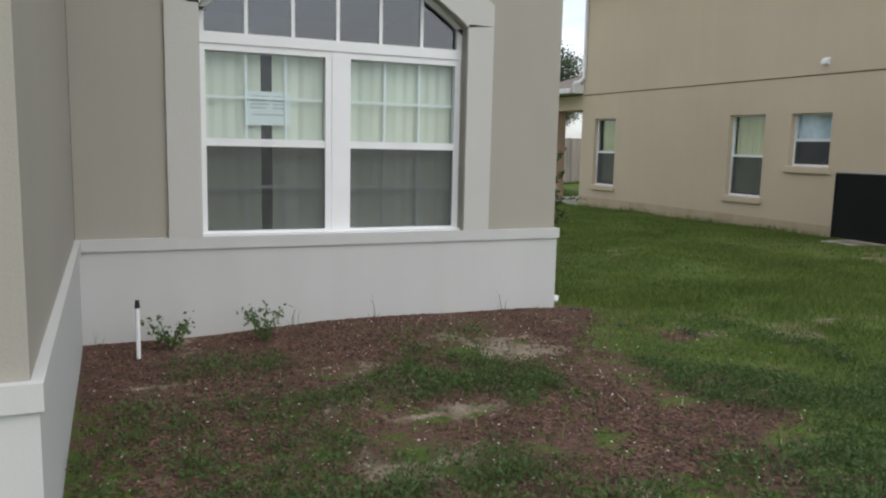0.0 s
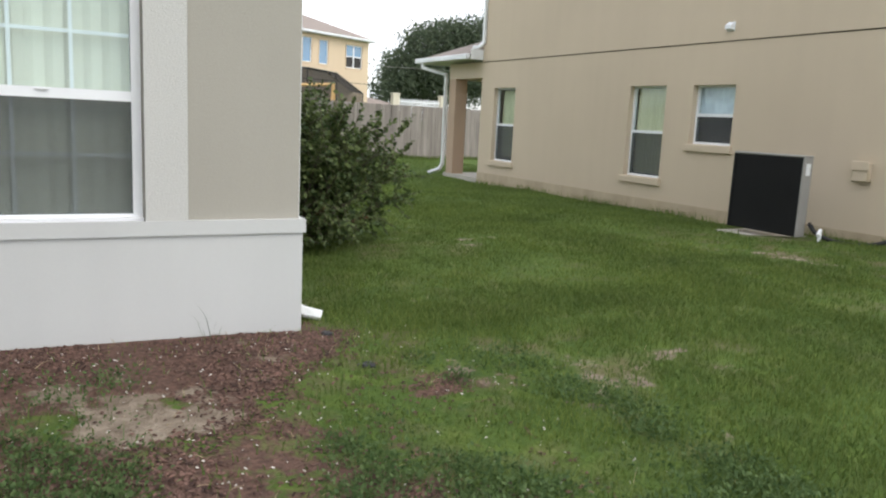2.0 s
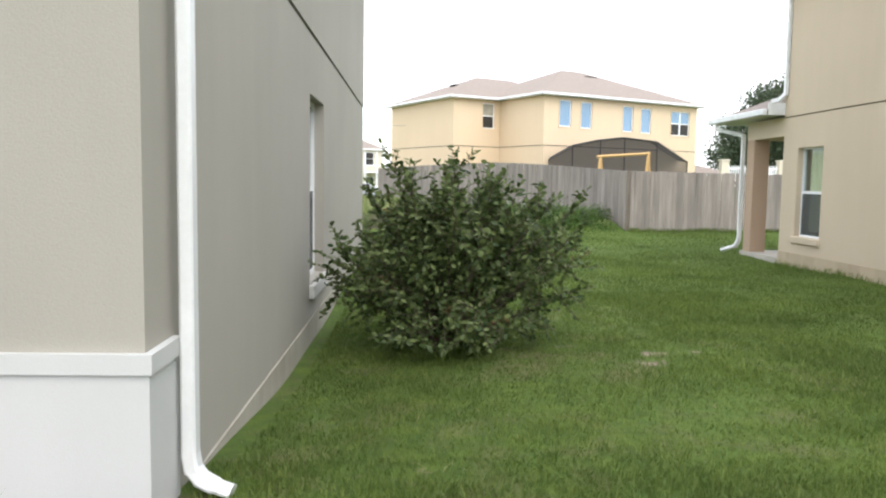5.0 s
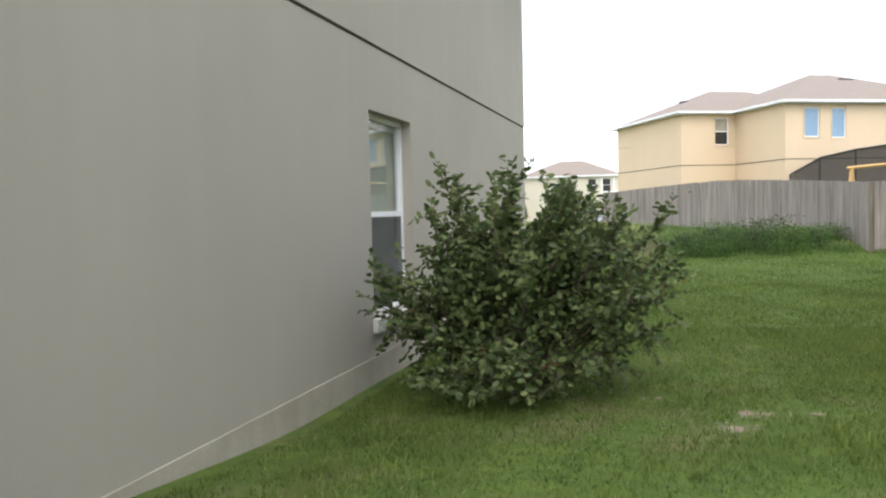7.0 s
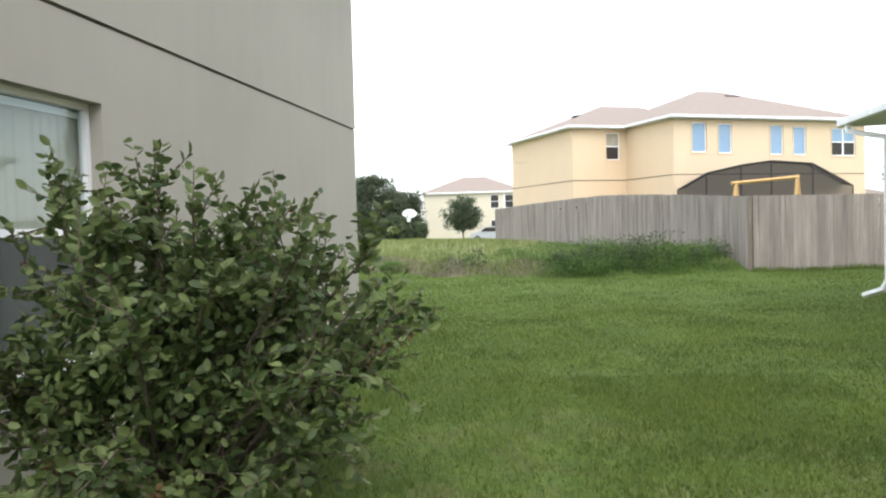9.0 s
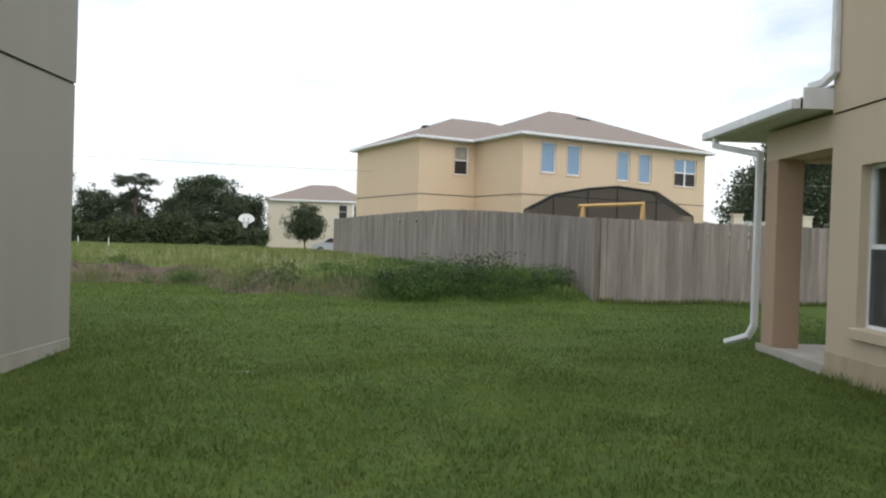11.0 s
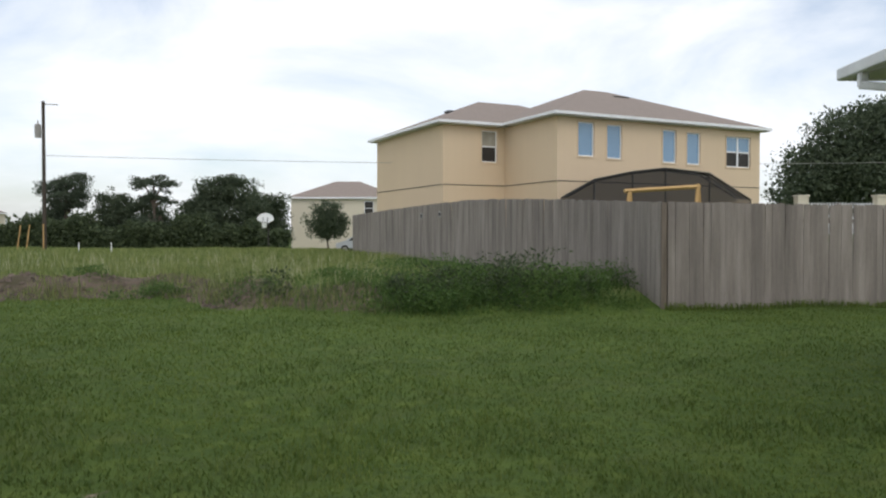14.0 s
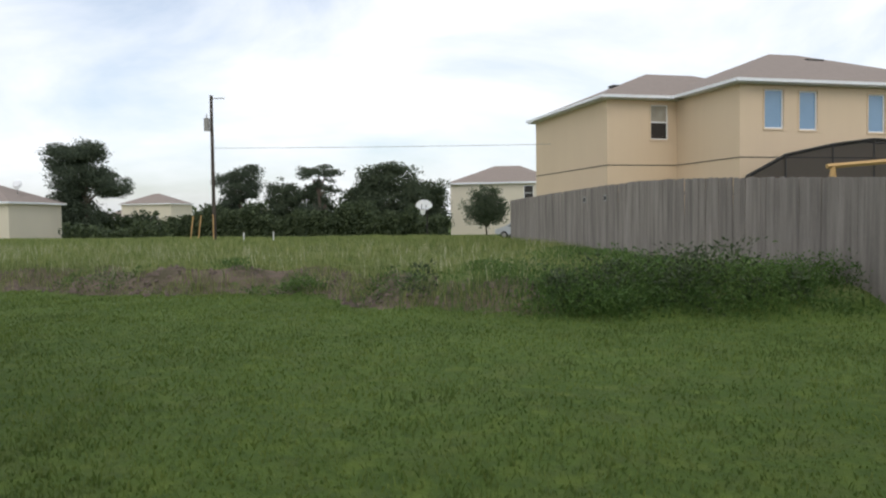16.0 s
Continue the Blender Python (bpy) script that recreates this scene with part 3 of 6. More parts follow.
def hip_roof(parent, x0, y0, x1, y1, z, pitch=0.4, mat=None, over=0.35, fascia=True):
    """A hip roof over a rectangle, with eaves, soffit and fascia, in the parent's own terms."""
    x0, y0, x1, y1 = x0 - over, y0 - over, x1 + over, y1 + over
    w, d = x1 - x0, y1 - y0
    h = min(w, d) / 2
    zr = z + 0.12 + pitch * h
    bm = B()
    e = [bm.verts.new(p) for p in ((x0, y0, z + 0.12), (x1, y0, z + 0.12), (x1, y1, z + 0.12), (x0, y1, z + 0.12))]
    if w >= d:
        r = [bm.verts.new((x0 + h, y0 + h, zr)), bm.verts.new((x1 - h, y0 + h, zr))]
        bm.faces.new((e[0], e[1], r[1], r[0])), bm.faces.new((e[2], e[3], r[0], r[1])), bm.faces.new((e[1], e[2], r[1])), bm.faces.new((e[3], e[0], r[0]))
    else:
        r = [bm.verts.new((x0 + h, y0 + h, zr)), bm.verts.new((x0 + h, y1 - h, zr))]
        bm.faces.new((e[1], e[2], r[1], r[0])), bm.faces.new((e[3], e[0], r[0], r[1])), bm.faces.new((e[0], e[1], r[0])), bm.faces.new((e[2], e[3], r[1]))
    bm.faces.new(e[::-1])
    roof = part("roof", bm, mat or SHINGLE, parent, "brown-grey shingle hip roof")
    part("soffit", box(B(), x0 + 0.02, y0 + 0.02, z - 0.04, x1 - 0.02, y1 - 0.02, z + 0.005), SOFFIT, roof)
    if fascia:
        for a in ((x0 - 0.02, y0 - 0.03, x1 + 0.02, y0), (x0 - 0.02, y1, x1 + 0.02, y1 + 0.03), (x0 - 0.03, y0, x0, y1), (x1, y0, x1 + 0.03, y1)):
            part("fascia", box(B(), a[0], a[1], z - 0.045, a[2], a[3], z + 0.125), VINYL, roof, "white fascia board")
    return roof


# ---- the grey-taupe house: front wall, pier, side wall ----
AX, AY, AB = 3.75, 5.725, 17.65
fr = lambda s, d, z: Vector((s, AY + d, z))
sd = lambda s, d, z: Vector((AX - d, s, z))
PX, PY = 0.352, 2.74
house = thing("taupe_house", "two-storey taupe stucco house with white stucco base", "house", kind="structure")
W0, W1, WZ0, WZ1, SPRING, APEX = 1.10, 2.955, 0.605, 1.905, 2.09, 2.47
part("front_wall", wall_mesh(fr, PX + 0.002, AX, -0.3, 5.3, 0.2, [(W0, W1, WZ0, APEX)]), TAUPE, house)
TOP2 = 2.63
SW = (10.19, 11.31, 0.27, 2.065)
part("side_wall", wall_mesh(sd, AY + 0.2, AB, -0.6, TOP2 - 0.012, 0.2, [SW]), TAUPE, house)
part("upper_side_wall", wall_mesh(sd, AY + 0.2, AB, TOP2 + 0.012, 5.3, 0.2, d0=-0.012), TAUPE, house)
# strip in the joint, coloured dark as the overlap's shadow
part("floor_joint", block(B(), sd, AY + 0.2, 0.015, TOP2 - 0.012, AB, 0.2, TOP2 + 0.012), JOINT_SHADOW, house, "horizontal joint with its shadow painted dark")
part("back_wall", box(B(), -6, AB - 0.2, -0.4, AX - 0.2, AB, 5.3), TAUPE, house)
part("far_wall", box(B(), -6.2, PY + 0.2, -0.4, -6, AB, 5.3), TAUPE, house)
part("pier_side_wall", box(B(), PX - 0.2, PY + 0.2, -0.3, PX, AY, 5.3), TAUPE, house)
part("pier_front_wall", box(B(), -6, PY, -0.3, PX, PY + 0.2, 5.3), TAUPE, house)
# added inner floors and partitions, coloured near-black for the shade indoors
part("upper_floor", box(B(), -6, AY + 0.2, 2.62, AX - 0.2, AB - 0.2, 2.7), ROOM_SHADE, house)
part("room_floor", box(B(), -6, AY + 0.2, -0.1, AX - 0.2, AB - 0.2, 0.0), ROOM_SHADE, house)
part("partition", box(B(), PX + 0.05, 9.3, 0.0, AX - 0.2, 9.4, 2.6), ROOM_SHADE, house)
part("partition", box(B(), PX - 0.1, 5.9, 0.0, PX + 0.05, AB - 0.2, 2.6), ROOM_SHADE, house)
part("stem_wall", wall_mesh(sd, AY + 0.42, AB, -0.6, -0.06, 0.0, d0=-0.012), STEM, house, "stained pale stem wall")
hip_roof(house, -6, AY, AX, AB, 5.3)
hip_roof(house, -6, PY, PX, AY + 4, 5.304, over=0.3)
# the white base with its cap, round the corner and on the pier
LEDGE = 0.60
for a in ((PX + 0.02, AY - 0.02, AX + 0.02, AY), (AX, AY, AX + 0.02, AY + 0.33), (PX, PY - 0.02, PX + 0.02, AY), (-6, PY - 0.02, PX, PY)):
    part("base_panel", box(B(), a[0], a[1], -0.35, a[2], a[3], LEDGE - 0.05), CREAM, house, "white stucco base")
for a in ((PX + 0.032, AY - 0.034, AX + 0.034, AY), (AX, AY, AX + 0.034, AY + 0.33), (PX, PY - 0.034, PX + 0.032, AY), (-6, PY - 0.034, PX, PY)):
    bm = box(B(), a[0], a[1], LEDGE - 0.05, a[2], a[3], LEDGE + 0.025)
    part("base_cap", bm, CREAM, house, "white moulded cap")


# arch over the front window
def arch(p, grow=0.0):
    """A point of the arch: p from 0 to 1 across the opening."""
    half, mid = (W1 - W0) / 2 + grow, (W0 + W1) / 2
    rise = APEX - SPRING
    r = (((W1 - W0) / 2) ** 2 + rise**2) / (2 * rise)
    zc, r = APEX - r, r + grow
    a = math.asin(min(1.0, half / r))
    t = -a + 2 * a * p
    return mid + r * math.sin(t), zc + r * math.cos(t)


steps = [arch(i / 16) for i in range(17)]
bm = B()
for (sa, za), (sb, zb) in zip(steps, steps[1:]):
    prism(bm, [(sa, za), (sb, zb), (sb, APEX + 0.002), (sa, APEX + 0.002)], lambda p: fr(p[0], 0.0, p[1]), lambda p: fr(p[0], 0.2, p[1]))
part("arch_spandrel", bm, TAUPE, house)
T = 0.205
bm = B()
for a, b in ((W0 - T, W0), (W1, W1 + T)):
    block(bm, fr, a, -0.028, LEDGE + 0.026, b, 0.0, SPRING + 0.02)
angular = [(W0 - T, SPRING + 0.02), (W0 - T, SPRING + 0.17), (W0 + 0.22, SPRING + 0.44), (2.02, SPRING + 0.60), (W1 - 0.22, SPRING + 0.44), (W1 + T, SPRING + 0.17), (W1 + T, SPRING + 0.02)]
inner = [arch(0), arch(0.02), arch(0.2), arch(0.5), arch(0.8), arch(0.98), arch(1)]
for i in range(6):
    prism(bm, [inner[i], inner[i + 1], angular[i + 1], angular[i]], lambda p: fr(p[0], -0.028, p[1]), lambda p: fr(p[0], 0.0, p[1]))
part("window_surround", bm, TRIM, house, "pale stucco surround")

win = thing("window_1", "white twin sash window with arched transom and drawn blinds", "window", kind="structure")
MID = (W0 + W1) / 2
part("window_mullion", block(B(), fr, MID - 0.045, 0.085, WZ0, MID + 0.045, 0.15, WZ1), VINYL, win)
part("transom_bar", block(B(), fr, W0, 0.08, WZ1 - 0.035, W1, 0.15, WZ1 + 0.035), VINYL, win)
single_hung("", "", fr, W0, MID - 0.045, WZ0, WZ1 - 0.035, 0.09, 3, parent=win)
single_hung("", "", fr, MID + 0.045, W1, WZ0, WZ1 - 0.035, 0.09, 3, parent=win)
bm = B()
for i in range(16):
    (sa, za), (sb, zb) = steps[i], steps[i + 1]
    prism(bm, [(sa, za), (sb, zb), (sb, zb - 0.045), (sa, za - 0.045)], lambda p: fr(p[0], 0.085, p[1]), lambda p: fr(p[0], 0.145, p[1]))
block(bm, fr, W0, 0.085, WZ1 + 0.035, W0 + 0.04, 0.145, SPRING)
block(bm, fr, W1 - 0.04, 0.085, WZ1 + 0.035, W1, 0.145, SPRING)
part("arch_frame", bm, VINYL, win)
for i in range(6):
    bm = B()
    s0, s1 = W0 + (W1 - W0) * i / 6, W0 + (W1 - W0) * (i + 1) / 6
    top = [arch((s0 + (s1 - s0) * k / 4 - W0) / (W1 - W0)) for k in range(5)]
    prism(bm, [(s0, WZ1 + 0.03)] + [(s1, WZ1 + 0.03)] + [(s, z - 0.01) for s, z in top[::-1]], lambda p: fr(p[0], 0.112, p[1]), lambda p: fr(p[0], 0.118, p[1]))
    p = part("pane", bm, TRANSOM_GLASS, win, "dark blue-grey transom glass")
    p.visible_shadow = False
    if i:
        part("muntin", block(B(), fr, s0 - 0.012, 0.10, WZ1 + 0.03, s0 + 0.012, 0.135, arch(i / 6)[1] - 0.02), VINYL, win)
part("window_stool", block(B(), fr, W0, 0.03, WZ0 - 0.002, W1, 0.15, WZ0 + 0.03), VINYL, win)
vertical_blinds(fr, 1.08, W1 - 0.02, WZ0 + 0.03, WZ1 - 0.08, 0.178, gaps=((1.51, 1.58),))
sheet = thing("paper_notice", "white printed paper notice taped inside the glass", "notice")
part("sheet", block(B(), fr, 1.41, 0.143, 1.355, 1.71, 0.145, 1.58), PAPER, sheet)
for i, (z, a, b) in enumerate(((1.56, 1.44, 1.56), (1.535, 1.44, 1.55), (1.51, 1.44, 1.56), (1.485, 1.44, 1.54), (1.56, 1.585, 1.69), (1.535, 1.585, 1.68), (1.51, 1.585, 1.69), (1.485, 1.585, 1.67), (1.44, 1.45, 1.67))):
    part("print_bar", block(B(), fr, a, 0.1415, z - 0.02, b, 0.1428, z - 0.008), INK, sheet)

side = single_hung("window_2", "tall white sash window recessed in the taupe wall", sd, *SW[:2], SW[2], SW[3], 0.10)
wall_sill(side, sd, SW[0], SW[1], SW[2], TRIM, out=0.05, tall=0.13, over=0.03)
vertical_blinds(sd, SW[0] + 0.03, SW[1] - 0.03, SW[2] + 0.05, SW[3] - 0.1, 0.20, seed=5, mat=TAN_BLIND)

downspout("white metal downspout at the corner of the taupe house", [(3.815, 6.05, 5.2), (3.815, 6.05, 0.13), (3.825, 6.05, 0.07), (3.86, 6.045, 0.025), (3.91, 6.04, 0.0), (3.99, 6.03, -0.025)], w=0.06, d=0.085,
          clips=((2.9, 3.815, 6.05),), across=(1, 0, 0))
riser = thing("sprinkler_riser", "white plastic sprinkler riser with a black nozzle", "sprinkler", at=(0.68, 5.24, 0.0))
part("pipe", rod(B(), (0, 0, -0.02), (0, 0, 0.28), 0.013, n=10), VINYL, riser)
part("nozzle", rod(B(), (0, 0, 0.28), (0.0, 0, 0.325), 0.016, 0.012, n=10), BLACK_PLASTIC, riser, "black nozzle")

# ---- the beige house next door ----
NX, NC, TOPN = 11.93, 17.75, 2.605
nb = lambda s, d, z: Vector((NX + d, s, z))
beige = thing("beige_house", "two-storey beige stucco house with a small rear porch", "house", kind="structure")
OPEN = [(16.27, 17.17, 0.34, 2.00), (11.60, 12.51, 0.39, 1.965), (10.13, 10.99, 1.02, 1.955)]
part("side_wall", wall_mesh(nb, -2, NC, -0.4, TOPN - 0.01, 0.2, OPEN), BEIGE, beige)
part("upper_side_wall", wall_mesh(nb, -2, NC, TOPN + 0.01, 5.3, 0.2, d0=-0.014), BEIGE, beige)
# same joint strip, the overlap's shadow painted in
part("floor_joint", block(B(), nb, -2, 0.012, TOPN - 0.01, NC, 0.2, TOPN + 0.01), JOINT_SHADOW, beige, "horizontal joint with its shadow painted dark")
part("stem_wall", wall_mesh(nb, -2, NC, -0.45, 0.02, 0.0, d0=-0.012), BEIGE_STEM, beige)
part("back_wall", box(B(), NX + 0.2, NC - 0.2, -0.4, 22, NC, 5.3), BEIGE, beige)
part("front_wall", box(B(), NX + 0.2, -2, -0.4, 22, -1.8, 5.3), BEIGE, beige)
part("far_wall", box(B(), 22, -2, -0.4, 22.2, NC, 5.3), BEIGE, beige)
# added inner surfaces again, with the indoor shade in their colour
part("upper_floor", box(B(), NX + 0.2, -1.8, 2.62, 22, NC - 0.2, 2.7), ROOM_SHADE, beige)
part("room_floor", box(B(), NX + 0.2, -1.8, -0.1, 22, NC - 0.2, 0.0), ROOM_SHADE, beige)
part("partition", box(B(), NX + 1.4, -1.8, 0.0, NX + 1.5, NC - 0.2, 2.6), ROOM_SHADE, beige)
hip_roof(beige, NX, -2, 22, NC, 5.3)
for i, (a, b, c, d) in enumerate(OPEN):
    w = single_hung(f"window_{i + 3}", "white sash window with a half-drawn pale curtain in the beige wall" if i < 2 else "short white sash window with frosted film in the beige wall", nb, a, b, c, d, 0.10, bar=0.036)
    wall_sill(w, nb, a, b, c, BEIGE, out=0.05, tall=0.12, over=0.05)
CURTAIN = surface("pale_yellow_curtain", (0.80, 0.74, 0.50), (0.70, 0.64, 0.43), 0.9, 3, 40, 0.1, stretch=(6, 6, 0.6))
FILM = surface("frosted_film", (0.80, 0.84, 0.90), (0.55, 0.60, 0.68), 0.5, 9, 30, 0.1)
for a, b, c, d, mat, lab in ((16.3, 17.0, 0.45, 1.94, CURTAIN, "pale yellow curtain hanging inside a window"), (11.64, 12.44, 0.45, 1.93, CURTAIN, "pale yellow curtain hanging inside a window"),
                             (10.18, 10.96, 1.50, 1.92, FILM, "pale frosted film inside the short window")):
    cu = thing("curtain", lab, "curtain")
    bm = B()
    n = 22
    lo, hi = [], []
    for k in range(n + 1):
        s = a + (b - a) * k / n
        dd = 0.185 + 0.012 * math.sin(k * 1.9) + 0.006 * math.sin(k * 0.7)
        lo.append(bm.verts.new(nb(s, dd, c))), hi.append(bm.verts.new(nb(s + 0.02 * math.sin(k), dd, d)))
    for k in range(n):
        bm.faces.new((lo[k], lo[k + 1], hi[k + 1], hi[k]))
    part("cloth", bm, mat, cu)

# rear porch: slab, column, beams, low roof with gutter
part("porch_slab", box(B(), NX - 0.02, NC, -0.45, 16.5, 19.5, -0.13), CONCRETE, beige, "pale concrete slab")
part("porch_column", box(B(), NX + 0.004, 19.06, -0.13, NX + 0.34, 19.4, 2.25, 0.006), PORCH_PINK, beige, "tan stucco column")
part("porch_beam", box(B(), NX, NC, 2.25, NX + 0.34, 19.4, 2.62), BEIGE, beige)
part("porch_beam", box(B(), NX + 0.34, 19.05, 2.25, 16.5, 19.4, 2.62), BEIGE, beige)
part("porch_column", box(B(), 16.2, 19.06, -0.13, 16.54, 19.4, 2.25, 0.006), PORCH_PINK, beige)
part("porch_ceiling", box(B(), NX + 0.34, NC, 2.56, 16.5, 19.05, 2.60), SOFFIT, beige)
RX, RY, RZ = 11.58, 20.45, 2.69
bm = B()
v = [bm.verts.new(p) for p in ((RX, NC + 0.002, RZ + 0.08), (RX, RY, RZ + 0.08), (17, RY, RZ + 0.08), (17, NC + 0.002, RZ + 0.95), (NX + 0.75, NC + 0.002, RZ + 0.42), (NX + 1.6, NC + 0.002, RZ + 0.95))]
bm.faces.new((v[0], v[1], v[5], v[4])), bm.faces.new((v[1], v[2], v[3], v[5]))
b2 = [bm.verts.new((*p.co.xy, RZ - 0.005)) for p in v[:4]]
bm.faces.new(b2), bm.faces.new((v[0], v[4], v[5], v[3], b2[3], b2[0]))
proof = part("porch_roof", bm, SHINGLE, beige, "low brown shingle porch roof")
part("soffit", box(B(), RX + 0.01, NC + 0.004, RZ - 0.03, 17, RY - 0.01, RZ - 0.008), SOFFIT, proof)
part("gutter", box(B(), RX - 0.11, NC + 0.02, RZ - 0.035, RX - 0.003, RY + 0.10, RZ + 0.085, 0.012), GUTTER, proof, "white metal gutter")
part("gutter", box(B(), RX + 0.0, RY + 0.003, RZ - 0.035, 17, RY + 0.11, RZ + 0.085, 0.012), GUTTER, proof, "white metal gutter")
part("flashing", box(B(), RX, NC - 0.02, RZ - 0.03, NX - 0.015, NC + 0.002, RZ + 0.20), GUTTER, proof)
downspout("white metal downspout on the porch column", [(RX - 0.05, 20.15, 2.66), (RX - 0.05, 20.15, 2.54), (NX - 0.045, 19.5, 2.36), (NX - 0.045, 19.5, 0.10), (NX - 0.10, 19.55, -0.05), (NX - 0.36, 19.68, -0.16)], w=0.085, d=0.07)
downspout("white metal downspout on the upper corner of the beige house", [(NX - 0.05, NC - 0.08, 5.2), (NX - 0.05, NC - 0.08, 3.05), (NX - 0.12, NC + 0.02, 2.95), (NX - 0.2, NC + 0.16, 2.93)], w=0.07, d=0.085)

# fittings on the beige wall
vent = thing("dryer_vent", "small off-white vent hood on the beige wall", "vent", at=(NX - 0.014, 10.33, 2.82))
part("hood", prism(B(), [(0, -0.055), (0, 0.055), (-0.035, 0.05), (-0.075, 0.015), (-0.075, -0.04)], lambda p: (p[0], -0.06, p[1]), lambda p: (p[0], 0.06, p[1])), VINYL, vent)
part("flange", box(B(), -0.006, -0.075, -0.07, 0.0, 0.075, 0.07), VINYL, vent)
ub = thing("utility_box", "small beige utility box on the beige wall", "utility box", at=(NX, 7.9, 0.80))
part("body", box(B(), -0.09, -0.11, -0.12, 0.0, 0.11, 0.12, 0.01), BEIGE, ub)
part("lid", box(B(), -0.105, -0.12, 0.02, -0.088, 0.12, 0.14, 0.006), BEIGE, ub)
ac = thing("condenser", "black air conditioner condenser with grey side on a concrete pad", "air conditioner", at=(11.05, 8.68, -0.12))
part("core", box(B(), 0.02, -0.53, 0.06, 0.15, 0.53, 1.07), BLACK_METAL, ac)
for i in range(34):
    part("louver", box(B(), 0.0, -0.53, 0.085 + i * 0.0285, 0.018, 0.53, 0.098 + i * 0.0285), BLACK_METAL, ac)
part("top_cover", box(B(), -0.01, -0.56, 1.072, 0.175, 0.55, 1.10, 0.008), GREY_METAL, ac)
part("side_panel", box(B(), 0.0, -0.56, 0.06, 0.165, -0.532, 1.07, 0.006), GREY_METAL, ac, "grey side panel")
part("label_plate", box(B(), 0.04, -0.565, 0.85, 0.12, -0.561, 1.0), PAPER, ac, "white label")
part("corner_post", box(B(), -0.006, 0.532, 0.06, 0.04, 0.555, 1.07), BLACK_METAL, ac)
pad = thing("condenser_pad", "weathered concrete pad under the condenser", "concrete pad", at=(11.2, 8.62, -0.15))
part("slab", box(B(), -0.30, -0.72, -0.1, 0.55, 0.68, 0.03, 0.015), CONCRETE, pad)
pipe = thing("condensate_pipe", "white plastic drain elbow beside the condenser", "pipe", at=(11.13, 7.84, -0.12))
part("pipe", rod(B(), (0, 0, 0), (0, 0, 0.20), 0.022), VINYL, pipe)
part("elbow", rod(B(), (0, 0, 0.19), (-0.09, -0.04, 0.13), 0.024), VINYL, pipe)
hose = thing("refrigerant_hose", "black insulated hose running from the condenser to the wall", "hose")
cu = bpy.data.curves.new("hose", "CURVE")
cu.dimensions, cu.bevel_depth, cu.bevel_resolution = "3D", 0.028, 2
sp = cu.splines.new("BEZIER")
pts = [(11.2, 8.06, 0.12), (11.17, 7.92, 0.02), (11.4, 7.7, -0.08), (11.75, 7.4, -0.04), (11.93, 7.2, 0.15)]
sp.bezier_points.add(len(pts) - 1)
for p, q in zip(sp.bezier_points, pts):
    p.co, p.handle_left_type, p.handle_right_type = q, "AUTO", "AUTO"
tube = new("tube", cu)
tube.data.materials.append(BLACK_PLASTIC)
tube.parent = hose

# ---- timber fence ----
def fence_top(s):
    return float(np.interp(s, [0, 1.6, 3.7, 6.5, 9, 12, 17, 24.7], [1.67, 1.75, 1.87, 2.0, 2.08, 2.09, 2.07, 2.0]))


def board_mesh(w, h, seed):
    rng = random.Random(seed)
    c = 0.014
    out = [(-w / 2, 0), (w / 2, 0), (w / 2 + rng.uniform(-0.004, 0.004), h - c), (w / 2 - c, h + rng.uniform(-0.006, 0.004)), (-w / 2 + c, h + rng.uniform(-0.006, 0.004)), (-w / 2 + rng.uniform(-0.004, 0.004), h - c)]
    me = mesh_of("board", prism(B(), out, lambda p: (p[0], 0, p[1]), lambda p: (p[0], 0.018, p[1])))
    me.materials.append(WOOD)
    return me


BOARDS = [board_mesh(0.1415, 1.90, k) for k in range(8)]
fence = thing("timber_fence", "weathered grey dog-eared timber privacy fence", "fence")
rng = random.Random(11)


def fence_run(start, way, length, top, rail_side):
    turn = math.degrees(math.atan2(way.y, way.x))
    pitch, n = 0.143, int(length / 0.143)
    for i in range(n):
        s = 0.07 + i * pitch
        p = start + way * s
        ob = new("board", BOARDS[rng.randrange(8)])
        ob.parent = fence
        ob.matrix_basis = pose(p.x, p.y, top(s) - 1.90 + rng.uniform(-0.012, 0.012), rng.uniform(-0.5, 0.5), rng.uniform(-0.5, 0.5), turn + rng.uniform(-0.5, 0.5))
    k = 0
    while k * 2.4 < length:
        a, b = k * 2.4, min((k + 1) * 2.4, length)
        for dz in (0.25, 0.95, 1.6):
            pa, pb = start + way * a, start + way * b
            nrm = Vector((-way.y, way.x)) * rail_side
            part("rail", rod(B(), (*(pa + nrm * 0.045), top(a) - 1.9 + dz), (*(pb + nrm * 0.045), top(b) - 1.9 + dz), 0.03, n=4), POST_WOOD, fence)
        q = start + way * a + Vector((-way.y, way.x)) * rail_side * 0.11
        part("post", box(B(), q.x - 0.045, q.y - 0.045, top(a) - 2.3, q.x + 0.045, q.y + 0.045, top(a) - 0.05), POST_WOOD, fence)
        k += 1


